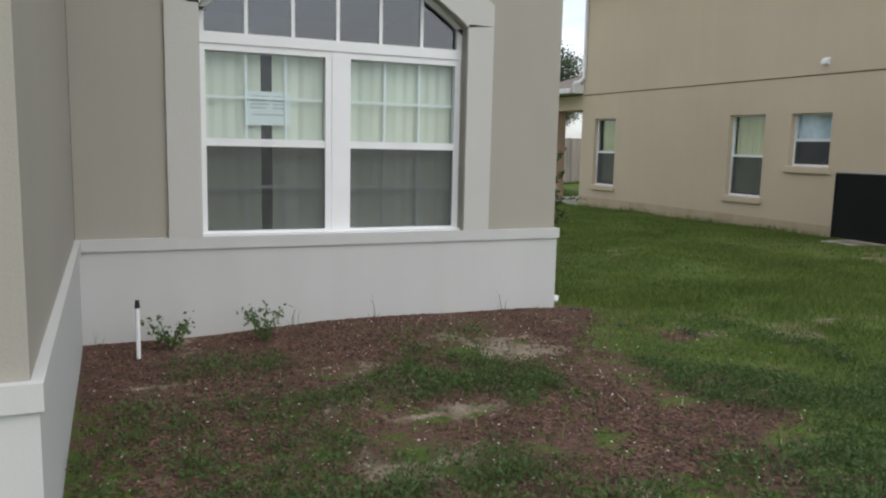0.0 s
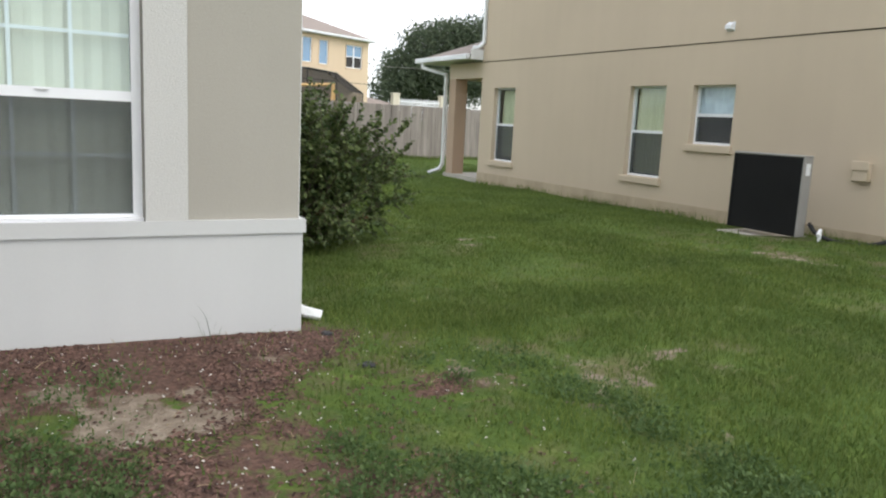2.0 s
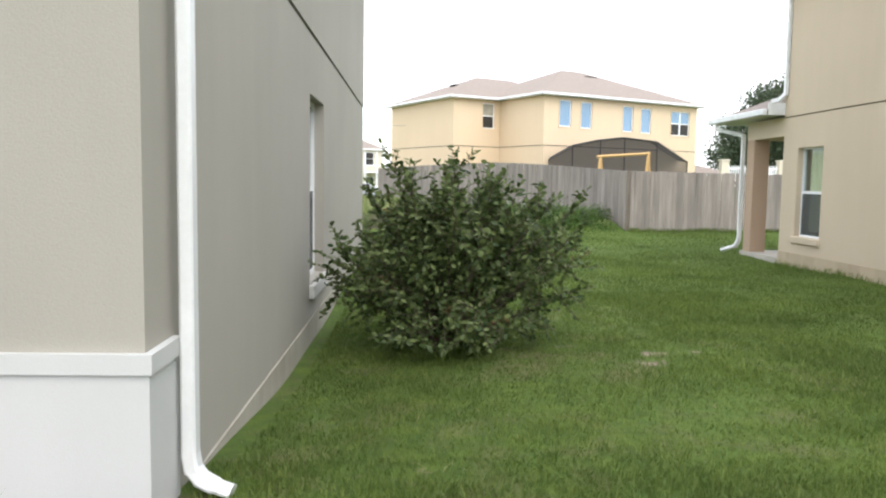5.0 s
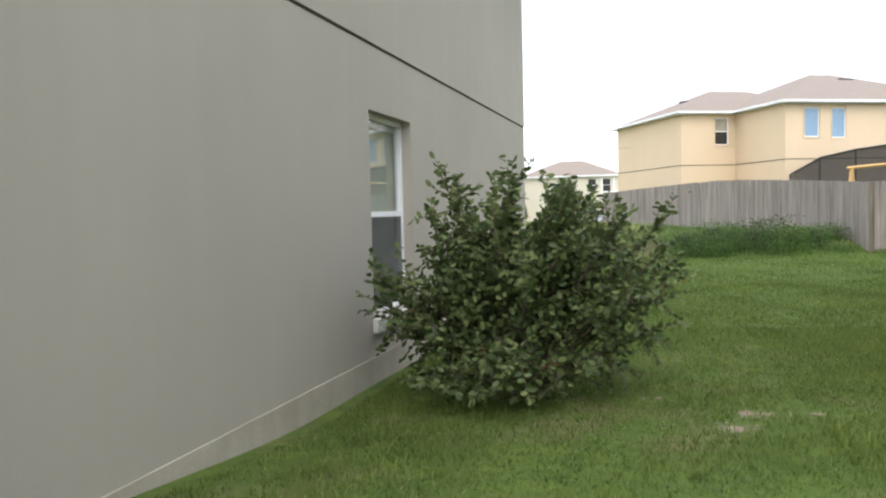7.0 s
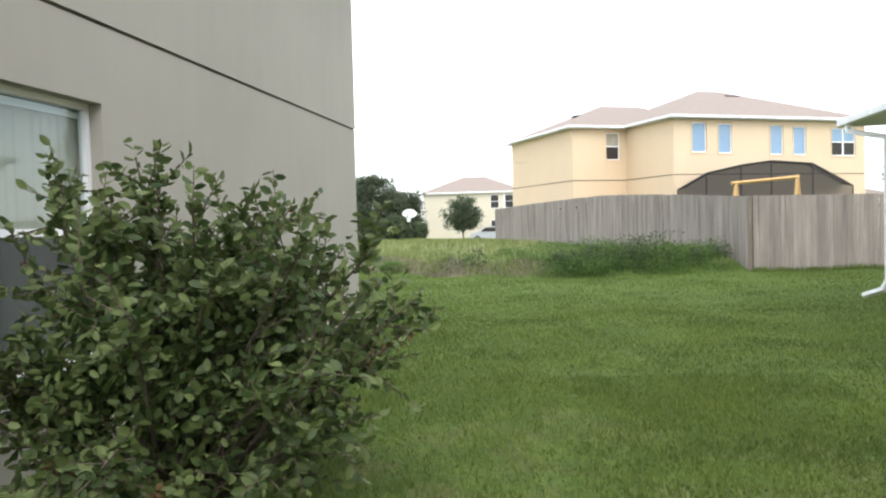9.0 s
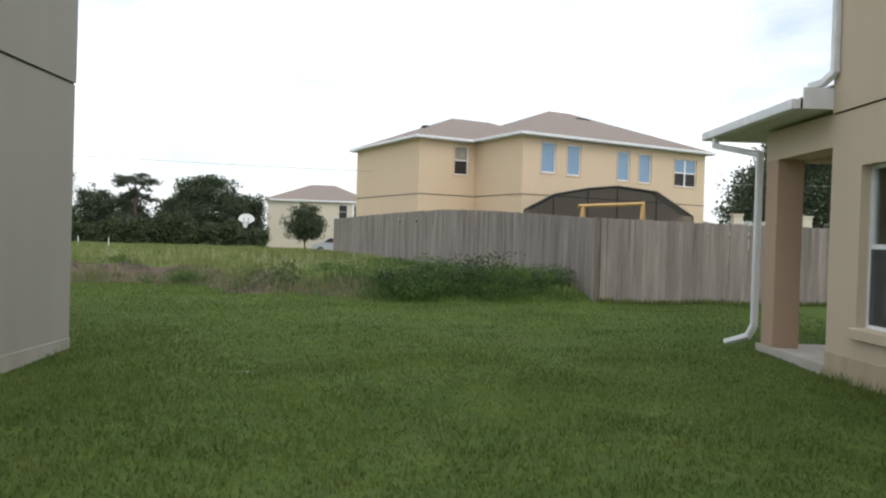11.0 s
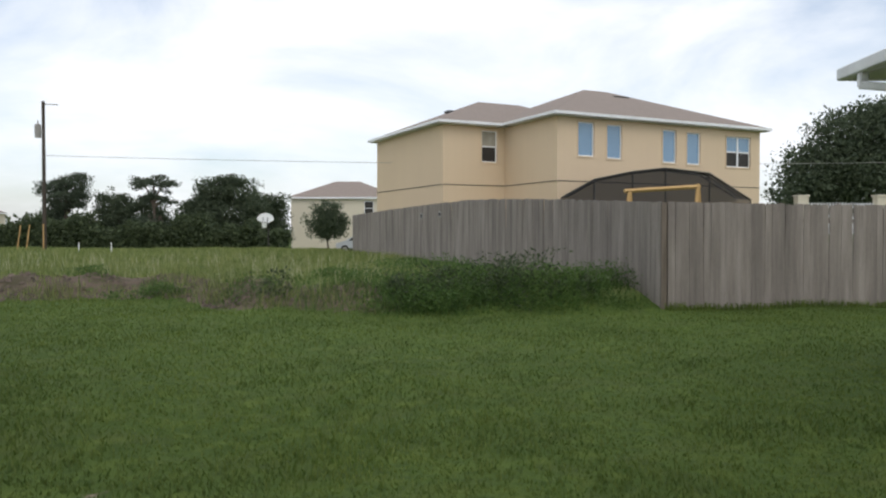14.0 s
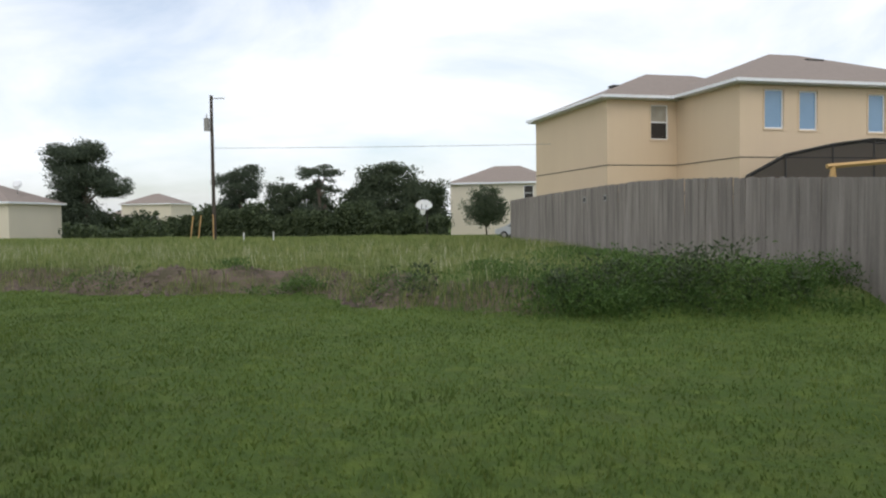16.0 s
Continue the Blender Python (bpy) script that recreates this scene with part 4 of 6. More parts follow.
fence_run(FENCE_CORNER + FENCE_DIR * 0.07, FENCE_DIR, 25.0, fence_top, -1)
fence_run(FENCE_CORNER + FENCE_OUT * 0.09, FENCE_OUT, 17.0, lambda s: 1.67, 1)
q = FENCE_CORNER
part("corner_post", box(B(), q.x - 0.05, q.y - 0.05, -0.5, q.x + 0.03, q.y + 0.03, 1.66), POST_WOOD, fence, "dark corner post")
for s in (11.8, 13.75):
    q = FENCE_CORNER + FENCE_DIR * s - FENCE_OUT * 0.022
    hk = thing("fence_plaque", "small dark metal plaque screwed to the fence", "plaque", at=(q.x, q.y, fence_top(s) - 0.36), turn=math.degrees(math.atan2(FENCE_DIR.y, FENCE_DIR.x)))
    part("plate", box(B(), -0.12, -0.006, -0.08, 0.12, 0.012, 0.10, 0.004), GREY_METAL, hk)
    part("recess", box(B(), -0.08, -0.010, -0.05, 0.08, 0.018, 0.06), BLACK_METAL, hk, "dark centre")

# ---- the yellow house beyond the fence ----
YA = 27.6
yh = thing("yellow_house", "two-storey yellow stucco house with brown hip roof", "house", at=(11.63, 44.43, 0.0), turn=YA)
OV = 0.35
ZE = 6.04
# own terms: x along the long face, y away from the viewer; wings at the eave lines less the overhang
EL = 12.49
LX, D1, W2, D2 = EL - 2 * OV, 4.27, 3.21, 8.73
yf = lambda s, d, z: Vector((OV + s, OV + d, z))
yk = lambda s, d, z: Vector((OV - W2 + s, OV + D1 + d, z))
YW = [(1.04, 1.88, 4.41, 5.87), (2.56, 3.37, 4.37, 5.84), (5.68, 6.48, 4.32, 5.80), (7.11, 7.93, 4.30, 5.76), (9.56, 11.15, 4.27, 5.72)]
part("long_wall", wall_mesh(yf, 0, LX, -0.4, ZE, 0.2, YW), YELLOW, yh)
part("return_wall", box(B(), OV, OV + 0.2, -0.4, OV + 0.2, OV + D1, ZE), YELLOW, yh)
KW = [(1.98, 2.80, 4.41, 5.87)]
part("wing_wall", wall_mesh(yk, 0, W2 - 0.001, -0.4, ZE, 0.2, KW), YELLOW, yh)
part("wing_side_wall", box(B(), OV - W2, OV + D1 + 0.2, -0.4, OV - W2 + 0.2, OV + D1 + D2 - 0.7, ZE), YELLOW, yh)
part("end_wall", box(B(), OV + LX - 0.2, OV + 0.2, -0.4, OV + LX, OV + 10.6, ZE), YELLOW, yh)
part("rear_wall", box(B(), OV - W2 + 0.2, OV + D1 + D2 - 0.9, -0.4, OV + LX - 0.2, OV + D1 + D2 - 0.7, ZE), YELLOW, yh)
# unseen ceiling in the same painted indoor shade
part("upper_ceiling", box(B(), OV - W2 + 0.2, OV + D1 + 0.2, ZE - 0.15, OV + LX - 0.2, OV + D1 + D2 - 0.9, ZE - 0.1), ROOM_SHADE, yh)
# thin strips in the painted shadow colour mark the storey joint
for to, a, b in ((yf, 0, LX), (yk, 0, W2 - 0.02)):
    part("floor_joint", block(B(), to, a, -0.012, 3.32, b, 0.0, 3.36), JOINT_SHADOW, yh, "horizontal joint with its shadow painted dark")
part("floor_joint", box(B(), OV - 0.012, OV, 3.32, OV, OV + D1, 3.36), JOINT_SHADOW, yh)
part("floor_joint", box(B(), OV - W2 - 0.012, OV + D1, 3.32, OV - W2, OV + D1 + D2 - 0.7, 3.36), JOINT_SHADOW, yh)
# roof: the wing's hip and the main hip
for x0, y0, x1, y1, name in ((-W2, D1, 8.0, D1 + D2, "roof"), (0, 0, EL, 11.06, "roof")):
    h = min(x1 - x0, y1 - y0) / 2
    zr, zl = ZE + 0.14 + 0.40 * h, ZE + 0.14
    bm = B()
    e = [bm.verts.new(p) for p in ((x0, y0, zl), (x1, y0, zl), (x1, y1, zl), (x0, y1, zl))]
    if x1 - x0 >= y1 - y0:
        r = [bm.verts.new((x0 + h, y0 + h, zr)), bm.verts.new((x1 - h, y0 + h, zr + 0.001))]
        bm.faces.new((e[0], e[1], r[1], r[0])), bm.faces.new((e[2], e[3], r[0], r[1])), bm.faces.new((e[1], e[2], r[1])), bm.faces.new((e[3], e[0], r[0]))
    else:
        r = [bm.verts.new((x0 + h, y0 + h, zr)), bm.verts.new((x0 + h, y1 - h, zr + 0.001))]
        bm.faces.new((e[1], e[2], r[1], r[0])), bm.faces.new((e[3], e[0], r[0], r[1])), bm.faces.new((e[0], e[1], r[0])), bm.faces.new((e[2], e[3], r[1]))
    bm.faces.new(e[::-1])
    roof = part(name, bm, SHINGLE, yh, "brown-grey shingle hip roof")
part("soffit", box(B(), 0.03, 0.03, ZE - 0.005, EL - 0.03, 3.9, ZE + 0.03), SOFFIT, yh)
part("soffit", box(B(), -W2 + 0.03, D1 + 0.03, ZE - 0.006, 0.5, D1 + D2 - 0.05, ZE + 0.028), SOFFIT, yh)
for a in ((-0.03, -0.05, EL + 0.03, 0.0), (-0.05, 0.0, 0.0, D1), (-W2 - 0.05, D1 - 0.05, -0.05, D1), (-W2 - 0.05, D1, -W2, D1 + D2), (EL, 0, EL + 0.04, 11.06)):
    part("fascia", box(B(), a[0], a[1], ZE + 0.035, a[2], a[3], ZE + 0.15), VINYL, yh, "white fascia and gutter")
for x, y, z in ((7.0, 4.6, ZE + 0.14 + 0.4 * 4.6 - 0.06), (-W2 + 2.9, D1 + 4.2, ZE + 0.14 + 0.4 * 2.9 - 0.06)):
    part("roof_vent", box(B(), x - 0.45, y - 0.25, z - 0.06, x + 0.45, y + 0.25, z + 0.035), BRONZE, yh, "dark roof vent")
for i, (a, b, c, d) in enumerate(YW + KW):
    to = yf if i < 5 else yk
    w = part("window", block(B(), to, a - 0.05, -0.03, c - 0.06, b + 0.05, 0.0, c), YELLOW, yh)
    for r in ((a - 0.05, a, c, d), (b, b + 0.05, c, d), (a - 0.05, b + 0.05, d, d + 0.05)):
        part("surround", block(B(), to, r[0], -0.03, r[2], r[1], 0.0, r[3]), YELLOW, w)
    bm = B()
    for r in ((a, a + 0.05, c, d), (b - 0.05, b, c, d), (a + 0.05, b - 0.05, c, c + 0.05), (a + 0.05, b - 0.05, d - 0.05, d)):
        block(bm, to, r[0], 0.05, r[2], r[1], 0.10, r[3])
    if i >= 4:
        block(bm, to, a + 0.05, 0.05, (c + d) / 2 - 0.03, b - 0.05, 0.10, (c + d) / 2 + 0.03)
    if i == 4:
        block(bm, to, (a + b) / 2 - 0.05, 0.045, c + 0.05, (a + b) / 2 + 0.05, 0.105, d - 0.05)
    part("window_frame", bm, VINYL, w)
    # sky reflection painted as blue on all panes but the wing's
    part("pane", block(B(), to, a + 0.05, 0.075, c + 0.05, b - 0.05, 0.085, d - 0.05), SKY_PAINTED_GLASS if i != 5 else BRONZE, w)
    if i == 4:
        part("insect_screen", block(B(), to, a + 0.05, 0.066, c + 0.05, b - 0.05, 0.070, (c + d) / 2 - 0.03), BRONZE, w, "dark insect screen")
    if i == 5:
        part("shade", block(B(), to, a + 0.05, 0.066, (c + d) / 2 + 0.03, b - 0.05, 0.070, d - 0.05), STEM, w, "tan shade")

# ---- dark screened pool cage against it, and a timber swing frame ----
cage = thing("pool_cage", "dark screened pool enclosure with an arched bronze frame", "pool cage", at=(11.63, 44.43, 0.0), turn=YA)
prof = [(-1.90, 2.46), (-0.40, 3.18), (1.45, 3.54), (3.12, 3.74), (5.48, 3.62), (7.85, 2.58)]
ys = [-3.0 + OV, -1.5 + OV, OV - 0.02]
shift = [0.0, 1.2, 2.4]
lift = [0.0, 0.12, 0.22]
for k, y in enumerate(ys):
    cols = [(x + shift[k] + OV, z + lift[k]) for x, z in prof]
    for (xa, za), (xb, zb) in zip(cols, cols[1:]):
        part("rib", rod(B(), (xa, y, za), (xb, y, zb), 0.035, n=4), BRONZE, cage)
    if k == 0:
        for x, z in cols:
            part("upright", rod(B(), (x, y, -0.2), (x, y, z), 0.04, n=4), BRONZE, cage)
        part("chair_rail", rod(B(), (cols[0][0], y, 1.0), (cols[-1][0], y, 1.0), 0.03, n=4), BRONZE, cage)
        bm = B()
        bm.faces.new([bm.verts.new((x, y + 0.02, z)) for x, z in [(cols[0][0], -0.2)] + cols + [(cols[-1][0], -0.2)]])
        part("front_mesh", bm, CAGE_MESH, cage)
    else:
        bm = B()
        p0 = [(x + shift[k - 1] + OV, ys[k - 1], z + lift[k - 1]) for x, z in prof]
        p1 = [(x, y, z) for x, z in cols]
        va, vb = [bm.verts.new(p) for p in p0], [bm.verts.new(p) for p in p1]
        for i in range(5):
            bm.faces.new((va[i], va[i + 1], vb[i + 1], vb[i]))
        part("roof_mesh", bm, CAGE_MESH, cage)
        for a, b in zip(p0, p1):
            part("purlin", rod(B(), a, b, 0.03, n=4), BRONZE, cage)
swing = thing("swing_frame", "yellow timber A-frame for a swing behind the fence", "swing frame", at=(11.63, 44.43, 0.0), turn=YA)
SY = -7 + OV
part("beam", rod(B(), (-2.0 + OV - 0.25, SY, 2.50), (0.98 + OV, SY, 2.74), 0.07, n=4), NEW_WOOD, swing)
for x, z in ((-2.05 + OV, 2.54), (0.90 + OV, 2.82)):
    for dx in (-0.62, 0.62):
        part("leg", rod(B(), (x + dx, SY + dx * 0.5, -0.15), (x, SY, z), 0.065, n=4), NEW_WOOD, swing)
    part("brace", rod(B(), (x - 0.3, SY, 1.3), (x + 0.3, SY, 1.3), 0.04, n=4), NEW_WOOD, swing)


# ---- plants: leaves and blades as real geometry ----
def leaf_mesh(name, centres, sizes, rng, droop=0.2, slim=0.5, ways=None, fold=True, rounded=False):
    """Many small folded leaves, each its own island of two faces (or one, if not folded)."""
    n = len(centres)
    c = np.asarray(centres, float)
    w = rng.normal(size=(n, 3)) if ways is None else np.asarray(ways, float) + 0.55 * rng.normal(size=(n, 3))
    w[:, 2] -= droop
    w /= np.linalg.norm(w, axis=1, keepdims=True) + 1e-9
    r = rng.normal(size=(n, 3))
    s = np.cross(w, r)
    s /= np.linalg.norm(s, axis=1, keepdims=True) + 1e-9
    nn = np.cross(w, s)
    L = np.asarray(sizes, float)[:, None] * np.ones((n, 1))
    H = L * slim * 0.5
    if rounded:
        lift = nn * H * 0.3
        v = np.stack([c, c + w * L * 0.28 + s * H * 0.85 + lift, c + w * L * 0.68 + s * H * 0.8 + lift, c + w * L, c + w * L * 0.68 - s * H * 0.8 + lift, c + w * L * 0.28 - s * H * 0.85 + lift], 1)
        f = np.array([[0, 1, 2], [0, 2, 3], [0, 3, 4], [0, 4, 5]])
        faces = (np.arange(n)[:, None, None] * 6 + f[None]).reshape(-1, 3)
    elif fold:
        v = np.stack([c, c + w * L * 0.5 + s * H + nn * H * 0.35, c + w * L, c + w * L * 0.5 - s * H + nn * H * 0.35], 1)
        f = np.array([[0, 1, 2], [0, 2, 3]])
        faces = (np.arange(n)[:, None, None] * 4 + f[None]).reshape(-1, 3)
    else:
        v = np.stack([c - s * H, c + s * H, c + w * L], 1)
        faces = np.arange(3 * n).reshape(-1, 3)
    me = bpy.data.meshes.new(name)
    v = v.reshape(-1, 3)
    me.vertices.add(len(v))
    me.vertices.foreach_set("co", v.astype(np.float32).ravel())
    me.loops.add(faces.size)
    me.loops.foreach_set("vertex_index", faces.astype(np.int32).ravel())
    me.polygons.add(len(faces))
    me.polygons.foreach_set("loop_start", np.arange(0, faces.size, 3, dtype=np.int32))
    me.update(calc_edges=True)
    me.validate()
    return me


def leaves(name, parent, mat, *args, **kw):
    ob = new(name, leaf_mesh(name, *args, **kw))
    ob.data.materials.append(mat)
    ob.parent = parent
    return ob


def blade_mesh(name, x, y, h, w, rng, lean=0.45, z=None):
    """Grass blades: each a bent strip of three faces."""
    n = len(x)
    z = ground_z(x, y) - 0.005 if z is None else z
    a = rng.uniform(0, 2 * np.pi, n)
    s = np.stack([np.cos(a), np.sin(a), 0 * a], 1) * (w / 2)[:, None]
    b = rng.uniform(0, 2 * np.pi, n)
    k = rng.uniform(0.1, lean, n) * h
    d = np.stack([np.cos(b) * k, np.sin(b) * k, 0 * b], 1)
    p = np.stack([x, y, z], 1)
    up = np.stack([0 * h, 0 * h, h], 1)
    v = np.stack([p - s, p + s, p + 0.6 * up + 0.35 * d + 0.7 * s, p + 0.6 * up + 0.35 * d - 0.7 * s, p + up * 0.95 + d], 1).reshape(-1, 3)
    f = np.array([[0, 1, 2], [0, 2, 3], [3, 2, 4]])
    faces = (np.arange(n)[:, None, None] * 5 + f[None]).reshape(-1, 3)
    me = bpy.data.meshes.new(name)
    me.vertices.add(len(v))
    me.vertices.foreach_set("co", v.astype(np.float32).ravel())
    me.loops.add(faces.size)
    me.loops.foreach_set("vertex_index", faces.astype(np.int32).ravel())
    me.polygons.add(len(faces))
    me.polygons.foreach_set("loop_start", np.arange(0, faces.size, 3, dtype=np.int32))
    me.update(calc_edges=True)
    return me


def stuff(name, me, mat, label, category):
    ob = new(name, me)
    me.materials.append(mat)
    return tagged(ob, label, category, kind="stuff")


def limb(bm, pts, r0, r1, n=6):
    for i, (a, b) in enumerate(zip(pts, pts[1:])):
        t0, t1 = i / (len(pts) - 1), (i + 1) / (len(pts) - 1)
        rod(bm, a, b, r0 + (r1 - r0) * t0, r0 + (r1 - r0) * t1, n)
    return bm


# ---- the shrub by the side wall ----
def shrub(at, seed):
    """Many bowed stems from one foot, each with side twigs that carry leaves in two ranks."""
    rng = np.random.default_rng(seed)
    bush = thing("shrub", "loose dark green shrub with small oval leaves beside the taupe wall", "shrub", at=at)
    cents, ways, sizes = [], [], []
    red_c, red_w, red_s = [], [], []

    def ranks(b, tip, pitch, size):
        """Leaves along a twig, left and right by turns, and one at its end."""
        along = tip - b
        ln = np.linalg.norm(along)
        d = along / (ln + 1e-6)
        side = np.cross(d, (0, 0, 1.0))
        side /= np.linalg.norm(side) + 1e-6
        n = max(4, int(ln / pitch))
        t = (np.arange(n) + rng.uniform(0.2, 0.8)) / n
        turn = np.where(np.arange(n) % 2 == 0, 1.0, -1.0)[:, None]
        way = d[None] * 0.7 + side[None] * turn * 1.0 + rng.normal(size=(n, 3)) * 0.2
        return b[None] + along[None] * t[:, None], way, rng.uniform(0.75, 1.2, n) * size

    ends = []
    for i in range(50):
        a = i * 2.399 + rng.uniform(-0.3, 0.3)
        e = rng.uniform(0.0, 1.0)
        reach = 1.16 * math.cos(e * 1.25) * rng.uniform(0.62, 1.06)
        high = 0.34 + 1.14 * math.sin(e * 1.5) * rng.uniform(0.72, 1.08)
        ends.append((math.cos(a) * reach, math.sin(a) * reach, high))
    ends += [(0.02, -0.38, 1.75), (0.02, -0.2, 1.62), (-0.50, -0.2, 1.66), (-0.38, -0.4, 1.50), (0.86, -0.48, 1.36), (0.80, 0.2, 1.30), (-1.02, -0.2, 0.72), (-0.95, -0.5, 0.92), (1.08, -0.46, 1.12), (1.14, -0.22, 0.86), (1.02, -0.55, 0.60), (1.06, -0.30, 1.28), (0.98, -0.72, 0.85), (1.20, 0.05, 1.05), (1.12, 0.1, 0.88), (1.02, -0.5, 0.60), (0.35, -0.5, 1.50),
             (-0.75, 0.25, 1.36), (0.55, 0.0, 1.50), (0.46, -0.80, 0.26), (0.12, -0.94, 0.28), (-0.25, -0.92, 0.26), (-0.48, -0.78, 0.32), (0.38, -0.92, 0.42), (0.72, -0.6, 0.40), (-0.05, -0.92, 0.5)]
    for end in ends:
        end = np.array(end)
        foot = np.array([rng.uniform(-0.12, 0.12), rng.uniform(-0.12, 0.12), -0.02])
        bow = np.array([0, 0, rng.uniform(-0.02, 0.16)])
        pts = [foot * (1 - t) + end * t + bow * 4 * t * (1 - t) for t in np.linspace(0, 1, 8)]
        stem = limb(B(), [Vector(p) for p in pts], 0.016, 0.004, 5)
        out = (end - foot) / np.linalg.norm(end - foot)
        twigs = [(pts[5], pts[7] + out * 0.08)]
        for j in range(13):
            k = int(rng.integers(3, 7))
            b = pts[k] + (pts[k + 1] - pts[k]) * rng.random()
            w = rng.normal(size=3) * 0.62 + out * 0.75 + np.array([0, 0, 0.18 if end[2] > 0.8 else -0.45])
            w /= np.linalg.norm(w)
            tip = b + w * rng.uniform(0.14, 0.38)
            r = math.hypot(tip[0], tip[1])
            tip[2] = max(tip[2], 0.05 + (0.20 if tip[1] < 0.1 else 0.28) * max(0.0, min(r, 1.2) - 0.30))
            twigs.append((b, tip))
            rod(stem, b, tip, 0.005, 0.002, 4)
        part("stem", stem, BARK, bush)
        for b, tip in twigs:
            c, w, z = ranks(b, tip, 0.021, 0.062)
            cents.append(c), ways.append(w), sizes.append(z)
        if rng.random() < 0.08 or abs(end[0] + 0.52) < 0.01:
            c, w, z = ranks(pts[6], pts[7] + (pts[7] - pts[6]) * 0.6, 0.016, 0.045)
            red_c.append(c), red_w.append(w), red_s.append(z)
    leaves("foliage", bush, BUSH_LEAF, np.concatenate(cents), np.concatenate(sizes), rng, droop=0.05, slim=0.62, ways=np.concatenate(ways), rounded=True)
    # leaves of the dense middle
    n = 3400
    d = rng.normal(size=(n, 3))
    d /= np.linalg.norm(d, axis=1, keepdims=True)
    r = rng.uniform(0.2, 1.0, n) ** 0.5
    m = np.stack([d[:, 0] * r * 0.74, d[:, 1] * r * 0.74, 0.78 + d[:, 2] * r * 0.52], 1)
    leaves("inner_foliage", bush, BUSH_LEAF, m, rng.uniform(0.045, 0.075, n), rng, droop=0.1, slim=0.6, rounded=True)
    tagged(leaves("young_shoots", bush, RED_LEAF, np.concatenate(red_c), np.concatenate(red_s), rng, slim=0.5, ways=np.concatenate(red_w)), "reddish young shoots", kind="stuff")
    return bush


BUSH_AT = (5.05, 9.93)
shrub((*BUSH_AT, float(ground_z(*BUSH_AT)) - 0.01), 4)


# ---- trees ----
def tree(name, label, at, trunk_h, crowns, n, leaf, mat, seed, r0=0.2, group=""):
    """A tapered trunk with limbs into each crown, and each crown a cloud of leaf clumps with gaps."""
    rng = np.random.default_rng(seed)
    tr = thing(name, label, "tree", at=at, group=group)
    top = max(c[2] for c in crowns)
    bm = B()
    limb(bm, [Vector((0, 0, -0.3)), Vector((0.05, 0, trunk_h * 0.5)), Vector((-0.04, 0.05, trunk_h)), Vector((0.02, 0, top))], r0, r0 * 0.25, 8)
    part("trunk", bm, BARK, tr)
    cs, ss = [], []
    total = sum(c[3] * c[4] for c in crowns)
    for cx, cy, cz, rx, rz in crowns:
        part("limb", limb(B(), [Vector((0, 0, min(trunk_h, cz) * 0.85)), Vector((cx * 0.5, cy * 0.5, (trunk_h + cz) / 2)), Vector((cx, cy, cz))], r0 * 0.5, r0 * 0.12, 6), BARK, tr)
        m = max(60, int(1.9 * n * rx * rz / total))
        k = max(9, m // 55)
        d = rng.normal(size=(k, 3))
        d /= np.linalg.norm(d, axis=1, keepdims=True)
        hub = d * (rng.uniform(0.25, 1.0, k) ** 0.6)[:, None] * np.array([rx, rx, rz]) + np.array([cx, cy, cz])
        pick = rng.integers(0, k, m)
        spread = np.clip(rng.normal(size=(m, 3)), -1.5, 1.5) * np.array([rx, rx, rz * 0.8]) * 0.21
        cs.append(hub[pick] + spread), ss.append(rng.uniform(0.5, 1.1, m) * leaf)
    leaves("crown", tr, mat, np.concatenate(cs), np.concatenate(ss), rng, droop=0.15, slim=0.7)
    return tr


def gz(x, y):
    return float(ground_z(x, y))


tree("young_tree", "small round-crowned dark green tree on the far lawn", (-2.55, 72, gz(-2.5, 72)), 1.0,
     [(0, 0, 2.45, 1.55, 1.45), (-0.6, 0.2, 2.0, 1.1, 0.9), (0.7, 0, 2.1, 1.0, 1.0), (0.1, 0, 3.3, 1.0, 0.8), (0, 0, 2.4, 1.0, 1.0)], 5200, 0.17, TREE_LEAF, 21, 0.09)
